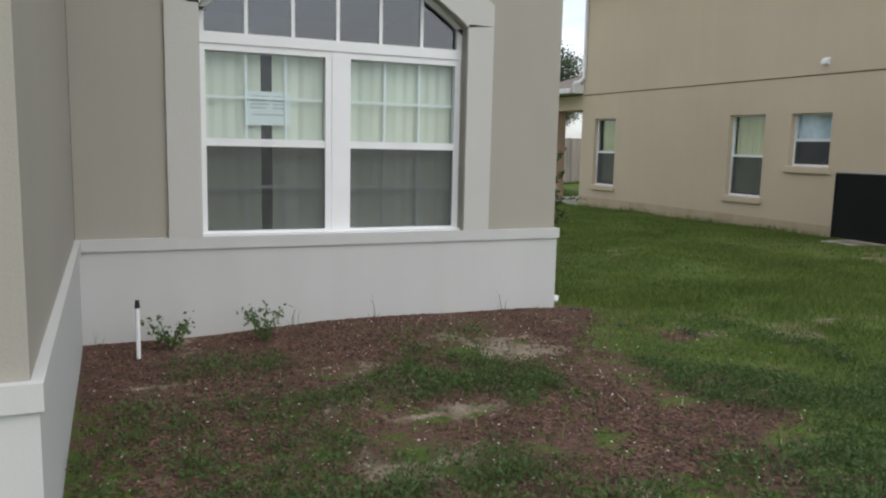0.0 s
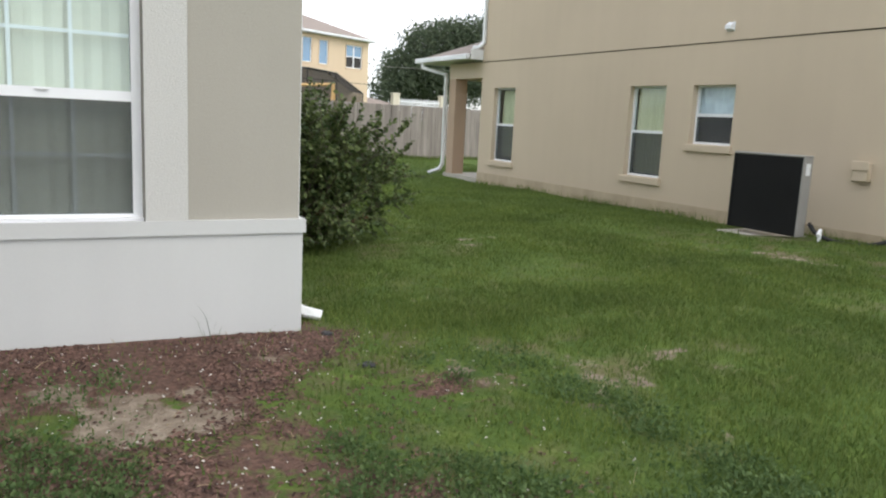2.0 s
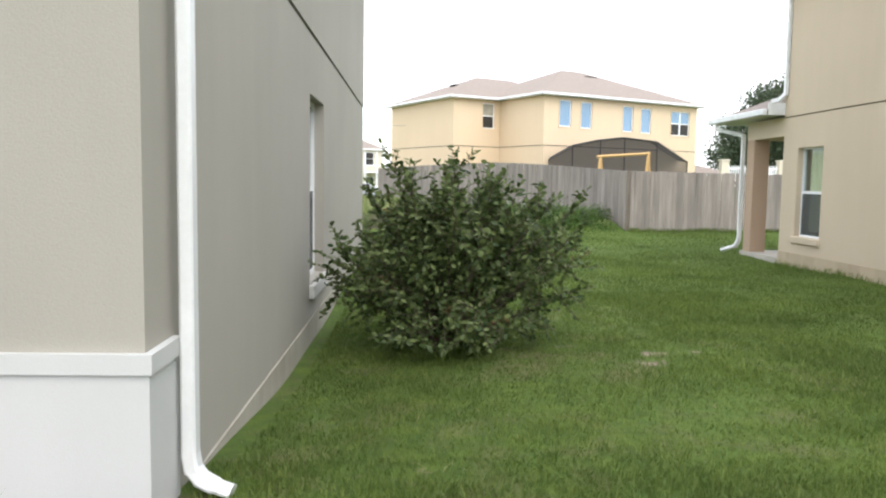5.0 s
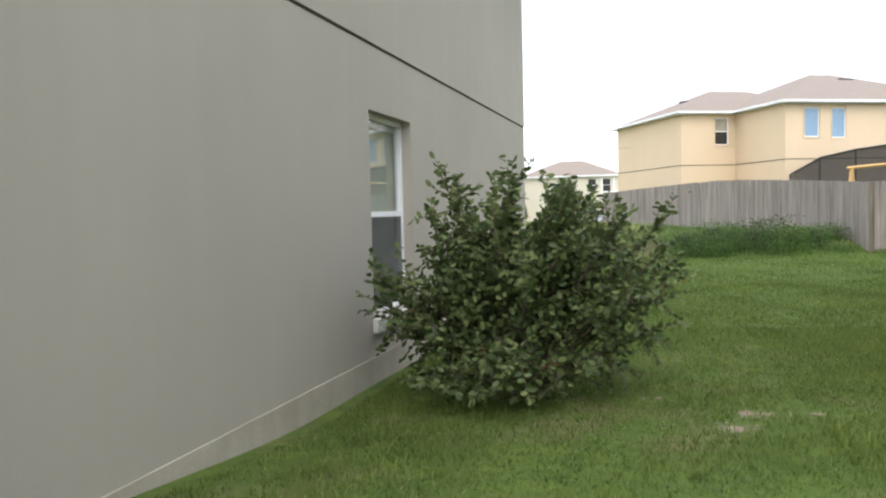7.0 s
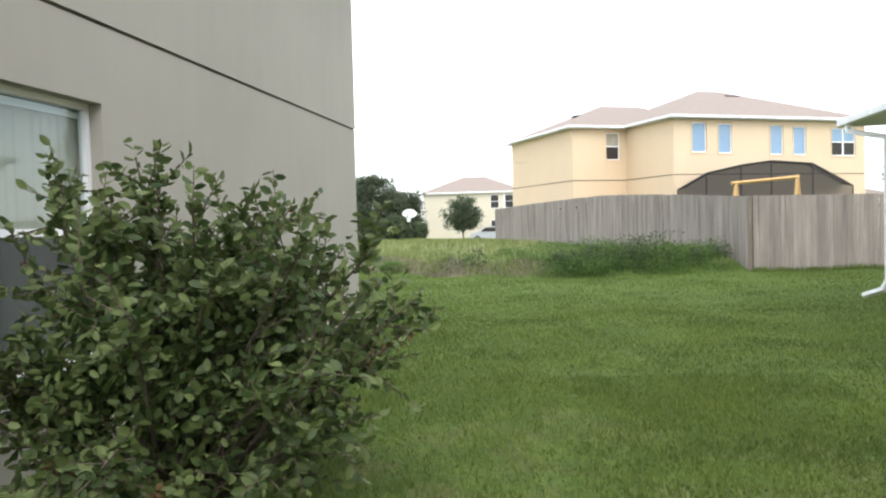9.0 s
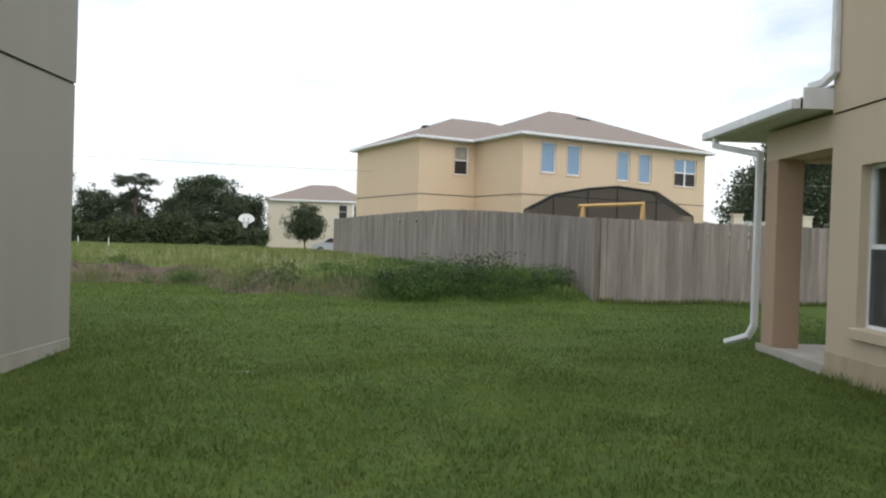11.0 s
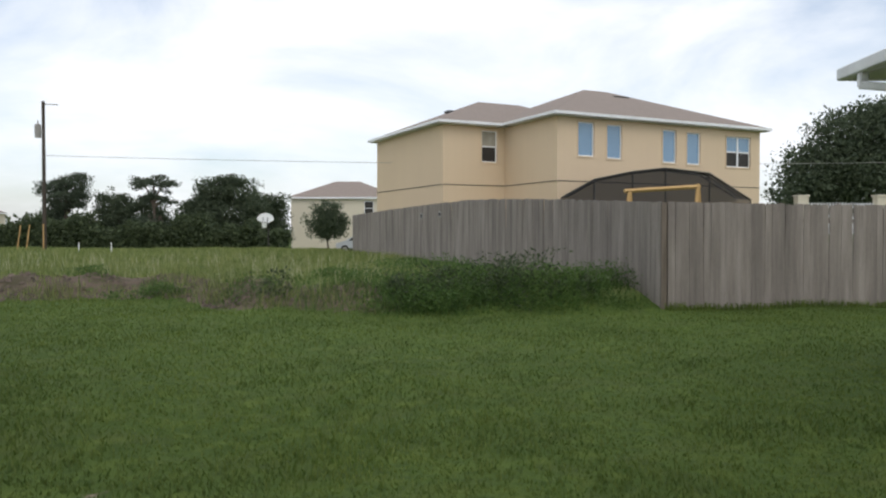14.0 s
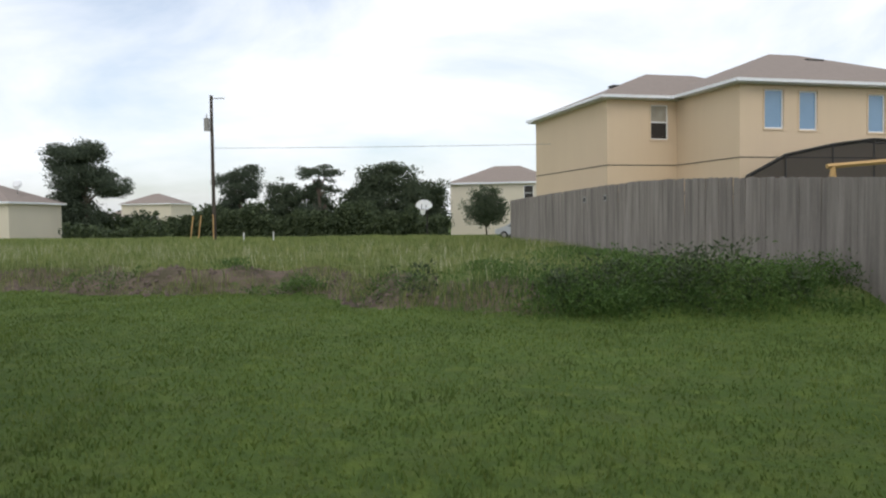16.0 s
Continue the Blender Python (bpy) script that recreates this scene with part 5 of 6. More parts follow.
# the belt of trees behind the field, pines and oaks
BELT = [
    ("pine_tree", "tall dark pine with a broad rounded crown", (-29.2, 84), 3.4, [(-1.2, 0, 5.6, 1.4, 1.0), (0.8, 0.4, 6.0, 1.5, 0.9), (-0.2, 0, 4.4, 1.6, 1.0), (1.3, 0, 4.5, 1.1, 0.9), (-1.1, 0, 3.2, 1.2, 0.8)], 4200, 0.30, PINE_LEAF),
    ("oak_tree", "dark green oak in the tree belt", (-25.2, 86), 2.0, [(-0.8, 0, 4.1, 1.5, 1.4), (0.9, 0, 3.9, 1.4, 1.2), (0, 0, 2.6, 2.0, 1.4)], 3600, 0.32, TREE_LEAF),
    ("pine_tree", "tall dark pine with a flat open crown", (-20.5, 83), 4.2, [(-1.0, 0, 5.9, 1.3, 0.7), (0.9, 0, 6.0, 1.3, 0.65), (0.4, 0, 4.9, 1.1, 0.55), (-0.6, 0, 4.5, 0.9, 0.5), (1.4, 0, 4.3, 0.7, 0.4)], 2600, 0.28, PINE_LEAF),
    ("oak_tree", "dark green oak in the tree belt", (-22.6, 88), 2.0, [(0, 0, 3.6, 1.5, 1.4), (0.8, 0, 2.4, 1.6, 1.3)], 2600, 0.32, TREE_LEAF),
    ("oak_tree", "wide dark oak in the tree belt", (-14.2, 85), 2.2, [(-1.6, 0, 4.9, 1.9, 1.6), (1.0, 0, 5.1, 2.0, 1.5), (-0.2, 0, 5.9, 1.6, 0.9), (2.4, 0, 3.6, 1.6, 1.5), (-2.6, 0, 3.3, 1.5, 1.4), (0, 0, 3.0, 2.8, 1.8)], 7000, 0.33, TREE_LEAF),
    ("oak_tree", "dark green oak in the tree belt", (-11.3, 88), 2.0, [(-0.6, 0, 3.9, 1.5, 1.5), (0.9, 0, 4.3, 1.3, 1.3), (0.2, 0, 2.6, 1.8, 1.6)], 3400, 0.32, TREE_LEAF),
    ("oak_tree", "dark green oak in the tree belt", (-34.0, 92), 1.6, [(-0.8, 0, 2.6, 1.8, 1.3), (1.2, 0, 2.3, 1.6, 1.1)], 2400, 0.32, TREE_LEAF),
    ("oak_tree", "dark green oak in the tree belt", (-18.0, 88), 1.8, [(-0.6, 0, 3.4, 1.6, 1.3), (0.8, 0, 2.8, 1.6, 1.4)], 2600, 0.32, TREE_LEAF),
    ("pine_tree", "massive dark pine beside the pale bungalow", (-46.8, 84), 4.0, [(-2.7, 0, 8.3, 2.0, 1.4), (0.4, 0, 8.7, 2.1, 1.3), (-1.2, 0, 6.3, 2.4, 1.9), (1.7, 0, 6.1, 1.7, 1.2), (-1.9, 0, 3.9, 2.0, 1.9), (3.5, 0, 5.2, 1.5, 1.1), (-0.7, 0, 1.9, 2.3, 1.9), (2.4, 0, 4.8, 1.2, 0.8)], 9000, 0.36, PINE_LEAF),
    ("oak_tree", "broad dark oak behind the beige house", (38.5, 71), 3.0, [(-3.6, 0, 5.6, 3.2, 2.6), (-0.4, 0, 8.6, 3.6, 2.4), (3.6, 0, 9.2, 3.8, 2.6), (0.5, 0, 5.2, 4.6, 2.8), (4.6, 0, 6.2, 3.6, 2.6), (-5.2, 0, 3.8, 2.2, 1.8)], 13000, 0.42, TREE_LEAF),
    ("oak_tree", "small dark tree beyond the yellow house", (29.2, 80), 2.0, [(0, 0, 5.6, 1.3, 1.3), (0.6, 0, 4.2, 1.6, 1.3), (-0.6, 0, 3.8, 1.4, 1.2)], 2400, 0.3, TREE_LEAF),
]
for i, (name, label, (x, y), h, crowns, n, leaf, mat) in enumerate(BELT):
    z = gz(x, y)
    low = [(-0.9, 0, 1.7, 1.7, 1.3), (1.0, 0.3, 1.5, 1.6, 1.2)] if y > 82 and -40 < x < 0 else []
    tree(name, label, (x, y, z), h - z, [(a, b, c - 0.15 - z, d, e) for a, b, c, d, e in crowns + low], int(n * 2.2), leaf * 0.72, mat, 40 + i, 0.22, group="trees of the belt" if y > 82 and x > -40 else "")


def thicket(name, label, x0, x1, y, high, n, leaf, mat, seed, deep=2.0):
    rng = np.random.default_rng(seed)
    x = rng.uniform(x0, x1, n)
    yy = y + rng.uniform(-deep, deep, n)
    base = ground_z(x, yy)
    crest = high * (0.72 + 0.28 * np.sin(x * 0.9 + seed) * np.sin(x * 0.37 + 1) + 0.12 * np.sin(x * 2.9))
    z = base + crest * rng.random(n) ** 0.75
    stuff(name, leaf_mesh(name, np.stack([x, yy, z], 1), rng.uniform(0.6, 1.3, n) * leaf, rng, slim=0.7), mat, label, "undergrowth")


thicket("undergrowth", "dark tangled undergrowth below the far trees", -34, -7.5, 80, 3.3, 40000, 0.26, HEDGE_LEAF, 3)
thicket("undergrowth", "dark tangled undergrowth below the far trees", -62, -33, 88, 3.0, 10000, 0.42, HEDGE_LEAF, 6)
thicket("undergrowth", "distant dark woodland edge", -130, -60, 150, 4.5, 5000, 1.0, HEDGE_LEAF, 8, 4)
thicket("undergrowth", "dark hedge beside the pale bungalow", -37, -28, 69, 1.6, 2500, 0.3, HEDGE_LEAF, 9, 1.0)


# ---- far houses ----
def far_house(name, label, at, turn, w, d, eave, wall, windows, pitch=0.42):
    h = thing(name, label, "house", at=at, turn=turn)
    part("wall", box(B(), 0, 0, -0.8, w, d, eave), wall, h)
    hip_roof(h, 0, 0, w, d, eave, pitch)
    for x, z, ww, hh in windows:
        wdw = part("window", box(B(), x - 0.06, -0.03, z - 0.06, x + ww + 0.06, -0.001, z + hh + 0.06), VINYL, h)
        for k in (0, 1):
            part("pane", box(B(), x, -0.05, z + k * (hh / 2 + 0.03), x + ww, -0.032, z + k * (hh / 2 + 0.03) + hh / 2 - 0.03), BRONZE, wdw)
    return h


z = gz(-5, 98)
far_house("cream_house", "two-storey cream stucco house far across the field", (-10.9, 97, -0.55), 4, 11.8, 9, 5.55, PALE_WALL,
          [(8.1, 3.7, 0.9, 1.5), (8.1, 0.7, 0.9, 1.5), (9.8, 3.7, 0.9, 1.5), (9.8, 0.7, 0.9, 1.5)])
bal = thing("balcony", "white balcony on the far cream house", "balcony", at=(-10.6, 97, -0.55), turn=4)
part("deck", box(B(), 9.3, -1.4, 2.75, 12.2, -0.05, 2.9), VINYL, bal)
for x in (9.4, 10.8, 12.1):
    part("post", box(B(), x - 0.08, -1.38, -0.2, x + 0.08, -1.2, 5.3), VINYL, bal)
part("railing", box(B(), 9.3, -1.36, 3.6, 12.2, -1.30, 3.7), VINYL, bal)
far_house("pale_bungalow", "single-storey pale stucco house at the field's edge", (-55.6, 70.5, -1.05), 8, 10.4, 8, 4.2, PALE_WALL, [(6.4, 0.3, 0.9, 1.1)])
dish = thing("satellite_dish", "white satellite dish on the bungalow's roof", "satellite dish", at=(-47.3, 75.3, 4.35))
part("mast", rod(B(), (0, 0, -0.5), (0, 0, 0.55), 0.04), GREY_METAL, dish)
bm = B()
bmesh.ops.create_cone(bm, cap_ends=True, segments=16, radius1=0.45, radius2=0.25, depth=0.16, matrix=pose(0.1, -0.15, 0.65, 70, 0, 20))
part("bowl", bm, VINYL, dish)
meter = thing("meter_box", "dark meter box on the bungalow wall", "meter box", at=(-46.5, 71.75, 0.05), turn=8)
part("body", box(B(), -0.25, -0.15, -0.45, 0.25, 0.0, 0.45, 0.04), GREY_METAL, meter)
part("dial", rod(B(), (0, -0.22, 0.1), (0, -0.15, 0.1), 0.16, n=14), BLACK_METAL, meter)
far_house("far_cream_house", "distant two-storey cream house among trees", (-76.0, 130, -1.0), 6, 8.9, 8, 5.4, PALE_WALL, [(1.6, 2.6, 1.4, 0.7), (5.4, 2.6, 1.1, 0.7), (1.8, 0.6, 1.2, 1.0)])
far_house("far_cream_house", "distant low cream house among trees", (-80.5, 129, -1.0), 6, 6.0, 8, 3.0, PALE_WALL, [])
far_house("far_cream_house", "distant low cream house among trees", (-50, 120, -1.0), 6, 6.0, 8, 3.0, PALE_WALL, [(2.0, 0.8, 1.0, 1.2)])
# glimpses over the fence to the right
far_house("tan_house", "low tan house glimpsed over the fence", (19.2, 52, -0.3), 0, 6.0, 6, 2.2, PALE_WALL, [], 0.3)
pk = thing("picket_rail", "white picket railing above the fence line", "picket fence", at=(22.2, 45, 0))
for i in range(22):
    part("picket", prism(B(), [(-0.03, 1.2), (0.03, 1.2), (0.03, 2.36), (0, 2.42), (-0.03, 2.36)], lambda p: (i * 0.125 + p[0], 0, p[1]), lambda p: (i * 0.125 + p[0], 0.025, p[1])), VINYL, pk)
for z in (1.45, 2.2):
    part("rail", box(B(), -0.05, 0.026, z, 2.75, 0.06, z + 0.07), VINYL, pk)
for x in (21.9, 25.15):
    po = thing("tan_post", "square tan stucco post beside the picket railing", "post", at=(x, 45.05, -0.2), group="tan posts")
    part("shaft", box(B(), -0.22, -0.2, 0, 0.22, 0.2, 2.85, 0.01), PALE_WALL, po)
    part("cap", box(B(), -0.26, -0.24, 2.85, 0.26, 0.24, 2.93, 0.01), PALE_WALL, po)
    part("pole", box(B(), -0.05, -0.05, -0.2, 0.05, 0.05, 0.0), PALE_WALL, po)

# ---- pole, wires, hoop, car ----
PXY = (-12.65, 50.0)
up = thing("utility_pole", "tall dark timber utility pole with a grey transformer", "utility pole", at=(*PXY, 0))
part("shaft", rod(B(), (0, 0, -0.3), (0, 0, 7.60), 0.10, 0.075, n=10), POLE_WOOD, up)
tf = part("transformer", rod(B(), (-0.24, -0.06, 5.82), (-0.24, -0.06, 6.42), 0.15, n=14), GREY_METAL, up, "grey transformer can")
part("lid", rod(B(), (-0.24, -0.06, 6.42), (-0.24, -0.06, 6.48), 0.16, 0.10, n=14), GREY_METAL, tf)
part("bushing", rod(B(), (-0.24, -0.06, 6.48), (-0.24, -0.06, 6.66), 0.03, n=6), GREY_METAL, tf)
part("bracket", box(B(), -0.12, -0.08, 6.05, 0.0, -0.02, 6.15), GREY_METAL, up)
part("insulator", rod(B(), (0.0, 0, 7.46), (0.75, 0, 7.42), 0.025, n=6), GREY_METAL, up)
part("sleeve", rod(B(), (0.02, -0.13, -0.1), (0.02, -0.13, 1.6), 0.03, n=6), NEW_WOOD, up, "yellow cable guard")


def wire(label, a, b, sag, r=0.012):
    w = thing("cable", label, "cable")
    cu = bpy.data.curves.new("wire", "CURVE")
    cu.dimensions, cu.bevel_depth = "3D", r
    sp = cu.splines.new("POLY")
    sp.points.add(24)
    a, b = Vector(a), Vector(b)
    for i, p in enumerate(sp.points):
        t = i / 24
        q = a.lerp(b, t)
        p.co = (q.x, q.y, q.z - sag * 4 * t * (1 - t), 1)
    ob = new("wire", cu)
    cu.materials.append(GREY_METAL)
    ob.parent = w


wire("thin grey overhead cable from the utility pole", (PXY[0] + 0.1, 50, 4.95), (40, 58, 5.4), 0.35)
for x in (-14.05, -13.60):
    gd = thing("guy_guard", "yellow guy wire guard leaning in the field", "guy guard", at=(x, 50, gz(x, 50)), group="guy guards")
    part("sleeve", rod(B(), (0, 0, -0.1), (0.22, 0, 1.35), 0.035, n=6), NEW_WOOD, gd)
for x, h in ((-9.7, 0.5), (-8.2, 0.55)):
    st = thing("marker_stake", "pale wooden marker stake in the field", "stake", at=(x, 47.5, gz(x, 47.5)), group="marker stakes")
    part("shaft", box(B(), -0.018, -0.018, -0.2, 0.018, 0.018, h, 0.003), VINYL, st)
    part("tip", box(B(), -0.022, -0.022, h, 0.022, 0.022, h + 0.04), POST_WOOD, st)
hz = gz(-6.45, 68.4)
hoop = thing("basketball_hoop", "white fan-shaped basketball backboard on a dark pole", "basketball hoop", at=(-6.45, 68.4, hz))
fan = [(0.22, 1.88 - hz)] + [(0.62 * math.cos(math.radians(a)), 2.16 - hz + 0.46 * math.sin(math.radians(a))) for a in range(-10, 191, 12)] + [(-0.22, 1.88 - hz)]
part("backboard", prism(B(), fan, lambda p: (p[0], 0, p[1]), lambda p: (p[0], 0.03, p[1])), VINYL, hoop, "white fan backboard")
part("pole", limb(B(), [Vector((0, 0.9, -0.2)), Vector((0, 0.9, 1.91 - hz)), Vector((0, 0.05, 2.16 - hz))], 0.05, 0.04, 8), BRONZE, hoop)
for a in range(0, 360, 30):
    t0, t1 = math.radians(a), math.radians(a + 30)
    part("rim", rod(B(), (0.22 * math.cos(t0), -0.28 + 0.22 * math.sin(t0), 1.94 - hz), (0.22 * math.cos(t1), -0.28 + 0.22 * math.sin(t1), 1.94 - hz), 0.015, n=5), BRONZE, hoop)
bm = B()
bmesh.ops.create_cone(bm, cap_ends=False, segments=10, radius1=0.13, radius2=0.22, depth=0.4, matrix=pose(0, -0.28, 1.74 - hz))
part("net", bm, VINYL, hoop, "white net")
for dx, s in ((-0.16, 1), (0.16, -1)):
    part("square_line", box(B(), dx - 0.02, -0.006, 1.98 - hz, dx + 0.02, -0.001, 2.30 - hz), BRONZE, hoop)


def car(at, turn):
    c = thing("parked_car", "silver hatchback parked beyond the small tree", "car", at=at, turn=turn)
    side = [(-2.0, 0.35), (2.0, 0.35), (2.05, 0.75), (1.25, 0.95), (0.55, 1.42), (-1.3, 1.45), (-1.95, 1.0)]
    bm = prism(B(), side, lambda p: (p[0], -0.82 + 0.12 * (p[1] > 1.2), p[1]), lambda p: (p[0], 0.82 - 0.12 * (p[1] > 1.2), p[1]))
    bmesh.ops.bevel(bm, geom=bm.edges[:], offset=0.05, segments=2, affect="EDGES")
    part("body", bm, SILVER_PAINT, c)
    for y in (-0.80, 0.775):
        part("side_window", prism(B(), [(-1.2, 1.0), (0.95, 1.0), (0.5, 1.36), (-1.15, 1.38)], lambda p: (p[0], y, p[1]), lambda p: (p[0], y + 0.025, p[1])), BRONZE, c)
    for x in (-1.25, 1.25):
        for y in (-0.84, 0.64):
            w = part("wheel", rod(B(), (x, y, 0.31), (x, y + 0.2, 0.31), 0.31, n=18), TYRE, c)
            part("rim", rod(B(), (x, y - 0.01, 0.31), (x, y + 0.21, 0.31), 0.19, n=12), GREY_METAL, w)
    for y in (-0.6, 0.45):
        part("headlight", box(B(), 1.98, y, 0.68, 2.06, y + 0.2, 0.8, 0.02), VINYL, c)
    return c


car((-0.6, 77.5, gz(-0.6, 77.5) + 0.0), 175)

# ---- bed under the window: chips, grit, weeds ----
rng = np.random.default_rng(8)


def scatter(n, x0, x1, y0, y1, keep):
    x, y = rng.uniform(x0, x1, n), rng.uniform(y0, y1, n)
    k = rng.random(n) < keep(x, y)
    return x[k], y[k]


def chips(name, x, y, size, flat, mat, label, category):
    n = len(x)
    a, s = rng.uniform(0, 2 * np.pi, n), rng.uniform(0.5, 1.4, n) * size
    u = np.stack([np.cos(a), np.sin(a), rng.uniform(-0.4, 0.4, n)], 1) * s[:, None]
    v = np.stack([-np.sin(a), np.cos(a), rng.uniform(-0.4, 0.4, n)], 1) * (s * rng.uniform(0.35, 0.7, n))[:, None]
    p = np.stack([x, y, ground_z(x, y) + 0.004], 1)
    t = np.stack([0 * s, 0 * s, s * flat], 1)
    vs = np.stack([p - u - v * 0.6, p + u - v, p + u * 0.8 + v, p - u * 0.9 + v * 0.8, p + t - u * 0.3, p + t + u * 0.5], 1).reshape(-1, 3)
    f = np.array([[0, 1, 5], [0, 5, 4], [1, 2, 5], [2, 3, 4], [2, 4, 5], [3, 0, 4]])
    faces = (np.arange(n)[:, None, None] * 6 + f[None]).reshape(-1, 3)
    me = bpy.data.meshes.new(name)
    me.from_pydata(vs.tolist(), [], faces.tolist())
    return stuff(name, me, mat, label, category)


def in_bed(x, y):
    m = soil_amounts(x, y)
    return np.clip((m[0] - 0.42) * 4.0, 0.05, 1) * np.clip(1 - 1.3 * m[1], 0.05, 1) * smooth(0.15, 0.5, patchy(x, y, 0.35, 31))


x, y = scatter(85000, 0.4, 4.2, 2.2, 5.69, in_bed)
chips("bark_mulch", x, y, 0.0095, 0.5, CHIP, "red-brown bark mulch chips in the bed", "mulch")
x, y = scatter(2400, 0.4, 4.6, 1.6, 5.66, lambda x, y: 0.25 + 0.5 * soil_amounts(x, y)[0])
chips("shell_grit", x, y, 0.0052, 0.7, PEBBLE, "pale shell and gravel bits in the bed", "gravel")
x, y = scatter(3200, 0.5, 8, 1.5, 9, lambda x, y: 0.15 + np.clip(soil_amounts(x, y)[0] + soil_amounts(x, y)[1], 0, 1))
stuff("dry_straw", blade_mesh("dry_straw", x, y, rng.uniform(0.01, 0.04, len(x)), rng.uniform(0.003, 0.006, len(x)), rng, lean=4.0), DRY_BLADE, "dry straw and dead blades on the soil", "straw")


def weed_clumps(name, x, y, count, high, spread, leaf, mat, label, slim=0.55):
    n = len(x)
    cx, cy = np.repeat(x, count), np.repeat(y, count)
    m = n * count
    sc = np.repeat(rng.uniform(0.55, 1.25, n), count)
    px, py = cx + rng.normal(size=m) * spread * sc, cy + rng.normal(size=m) * spread * sc
    z = ground_z(px, py) + rng.random(m) * high * sc
    ways = np.stack([px - cx, py - cy, np.full(m, spread * 0.8)], 1) / spread
    stuff(name, leaf_mesh(name, np.stack([px, py, z], 1), rng.uniform(0.6, 1.3, m) * leaf, rng, droop=0.0, slim=slim, ways=ways), mat, label, "weeds")


x, y = scatter(2600, 0.4, 4.8, 1.2, 5.1, lambda x, y: (0.95 - 0.70 * smooth(3.9, 5.0, y)) * smooth(0.40, 0.62, patchy(x, y, 0.6, 41)) * (1 - 0.8 * np.clip(soil_amounts(x, y)[1], 0, 1)))
weed_clumps("bed_weeds", x, y, 52, 0.06, 0.058, 0.019, BED_LEAF, "low green weeds creeping through the bed")
cx, cy = np.repeat(x, 9), np.repeat(y, 9)
cx, cy = cx + rng.normal(size=len(cx)) * 0.07, cy + rng.normal(size=len(cx)) * 0.07
cx, cy = np.maximum(cx, 0.42), np.minimum(cy, 5.6)
stuff("bed_grass", blade_mesh("bed_grass", cx, cy, rng.uniform(0.02, 0.09, len(cx)), np.full(len(cx), 0.004), rng, lean=1.1), BED_LEAF, "thin grass tufts among the weeds of the bed", "grass")
x, y = scatter(90, 0.45, 1.5, 2.7, 4.2, lambda x, y: 0.9)
weed_clumps("bed_weeds", x, y, 70, 0.08, 0.06, 0.018, BED_LEAF, "low green weeds along the pier")
for (sx, sy, h, seed) in ((0.87, 5.46, 0.20, 1), (1.42, 5.38, 0.24, 2)):
    pl = thing("weed_seedling", "leafy green seedling growing against the white wall", "seedling", at=(sx, sy, gz(sx, sy)), group="weed seedlings")
    r2 = np.random.default_rng(seed)
    cs = []
    for k in range(6):
        a = k * 1.1 + seed
        tip = Vector((0.13 * math.cos(a), 0.10 * math.sin(a), h * (0.75 + 0.1 * (k % 3))))
        part("stalk", limb(B(), [Vector((0, 0, -0.01)), tip * 0.5 + Vector((0, 0, 0.03)), tip], 0.004, 0.002, 5), BED_LEAF, pl)
        cs += [np.array(tip) * t + r2.normal(size=3) * 0.020 for t in np.linspace(0.25, 1.05, 34)]
    leaves("foliage", pl, BED_LEAF, np.array(cs), r2.uniform(0.018, 0.04, len(cs)), r2, slim=0.6)
x = np.concatenate([rng.normal(c, 0.018, 5) for c in (0.46, 1.66, 2.22, 3.25)])
y = rng.normal(5.62, 0.012, len(x))
stuff("grass_sprig", blade_mesh("grass_sprig", x, y, rng.uniform(0.06, 0.22, len(x)), np.full(len(x), 0.004), rng, lean=0.6), BED_LEAF, "thin grass sprigs along the foot of the wall", "grass")
scrap = thing("black_rag", "crumpled black plastic scrap lying in the grass", "scrap", at=(3.86, 4.95, gz(3.86, 4.95)))
r2 = random.Random(2)
bm = B()
bmesh.ops.create_icosphere(bm, subdivisions=2, radius=0.035)
for v in bm.verts:
    v.co = Vector((v.co.x * 1.5, v.co.y * 1.1, max(-0.01, v.co.z * 0.5))) * r2.uniform(0.55, 1.3)
part("sheet", bm, BLACK_PLASTIC, scrap)
scrap2 = copy_thing(scrap, pose(3.88, 5.58, gz(3.88, 5.58), 0, 0, 70))
tagged(scrap2, "crumpled black plastic scrap beside the house corner")


# ---- lawn ----
def on_lawn(x, y):
    m = soil_amounts(x, y)
    inside = ((x < 3.79) & (y > 5.66) & (y < 17.65)) | (x > 11.93) & (y < 19.5) | (x < 0.40) & (y > 2.7) & (y < 17.65) | (np.hypot((x - 11.1), (y - 8.4)) < 0.55)
    thick = np.clip(0.25 + 1.25 * (0.5 * patchy(x, y, 0.8, 11) + 0.5 * patchy(x, y, 0.22, 12)) - 0.1, 0.15, 1)
    return np.clip((1 - 1.6 * m[0]) * (1 - 1.3 * m[1]) * np.clip(thick + 0.2 * smooth(9, 13, y), 0, 1), 0.03, 1) * ~inside * (1 - 0.9 * (m[2] > 0.5))



def lawn(n, x0, x1, y0, y1, h0, h1, w, fade_in=None, fade_out=None):
    near, far = fade_in or (y0 - 2, y0 - 1), fade_out or (y1 + 1, y1 + 2)
    x, y = scatter(n, x0, x1, y0, y1, lambda x, y: on_lawn(x, y) * smooth(*near, y) * (1 - smooth(*far, y)))
    stuff("lawn_grass", blade_mesh("lawn_grass", x, y, rng.uniform(h0, h1, len(x)) * (0.55 + 0.7 * patchy(x, y, 0.5, 21)) * (0.7 + 0.9 * rng.random(len(x)) ** 4), np.full(len(x), w), rng, lean=0.9), GRASS_BLADE, "short green lawn blades of uneven height", "grass")


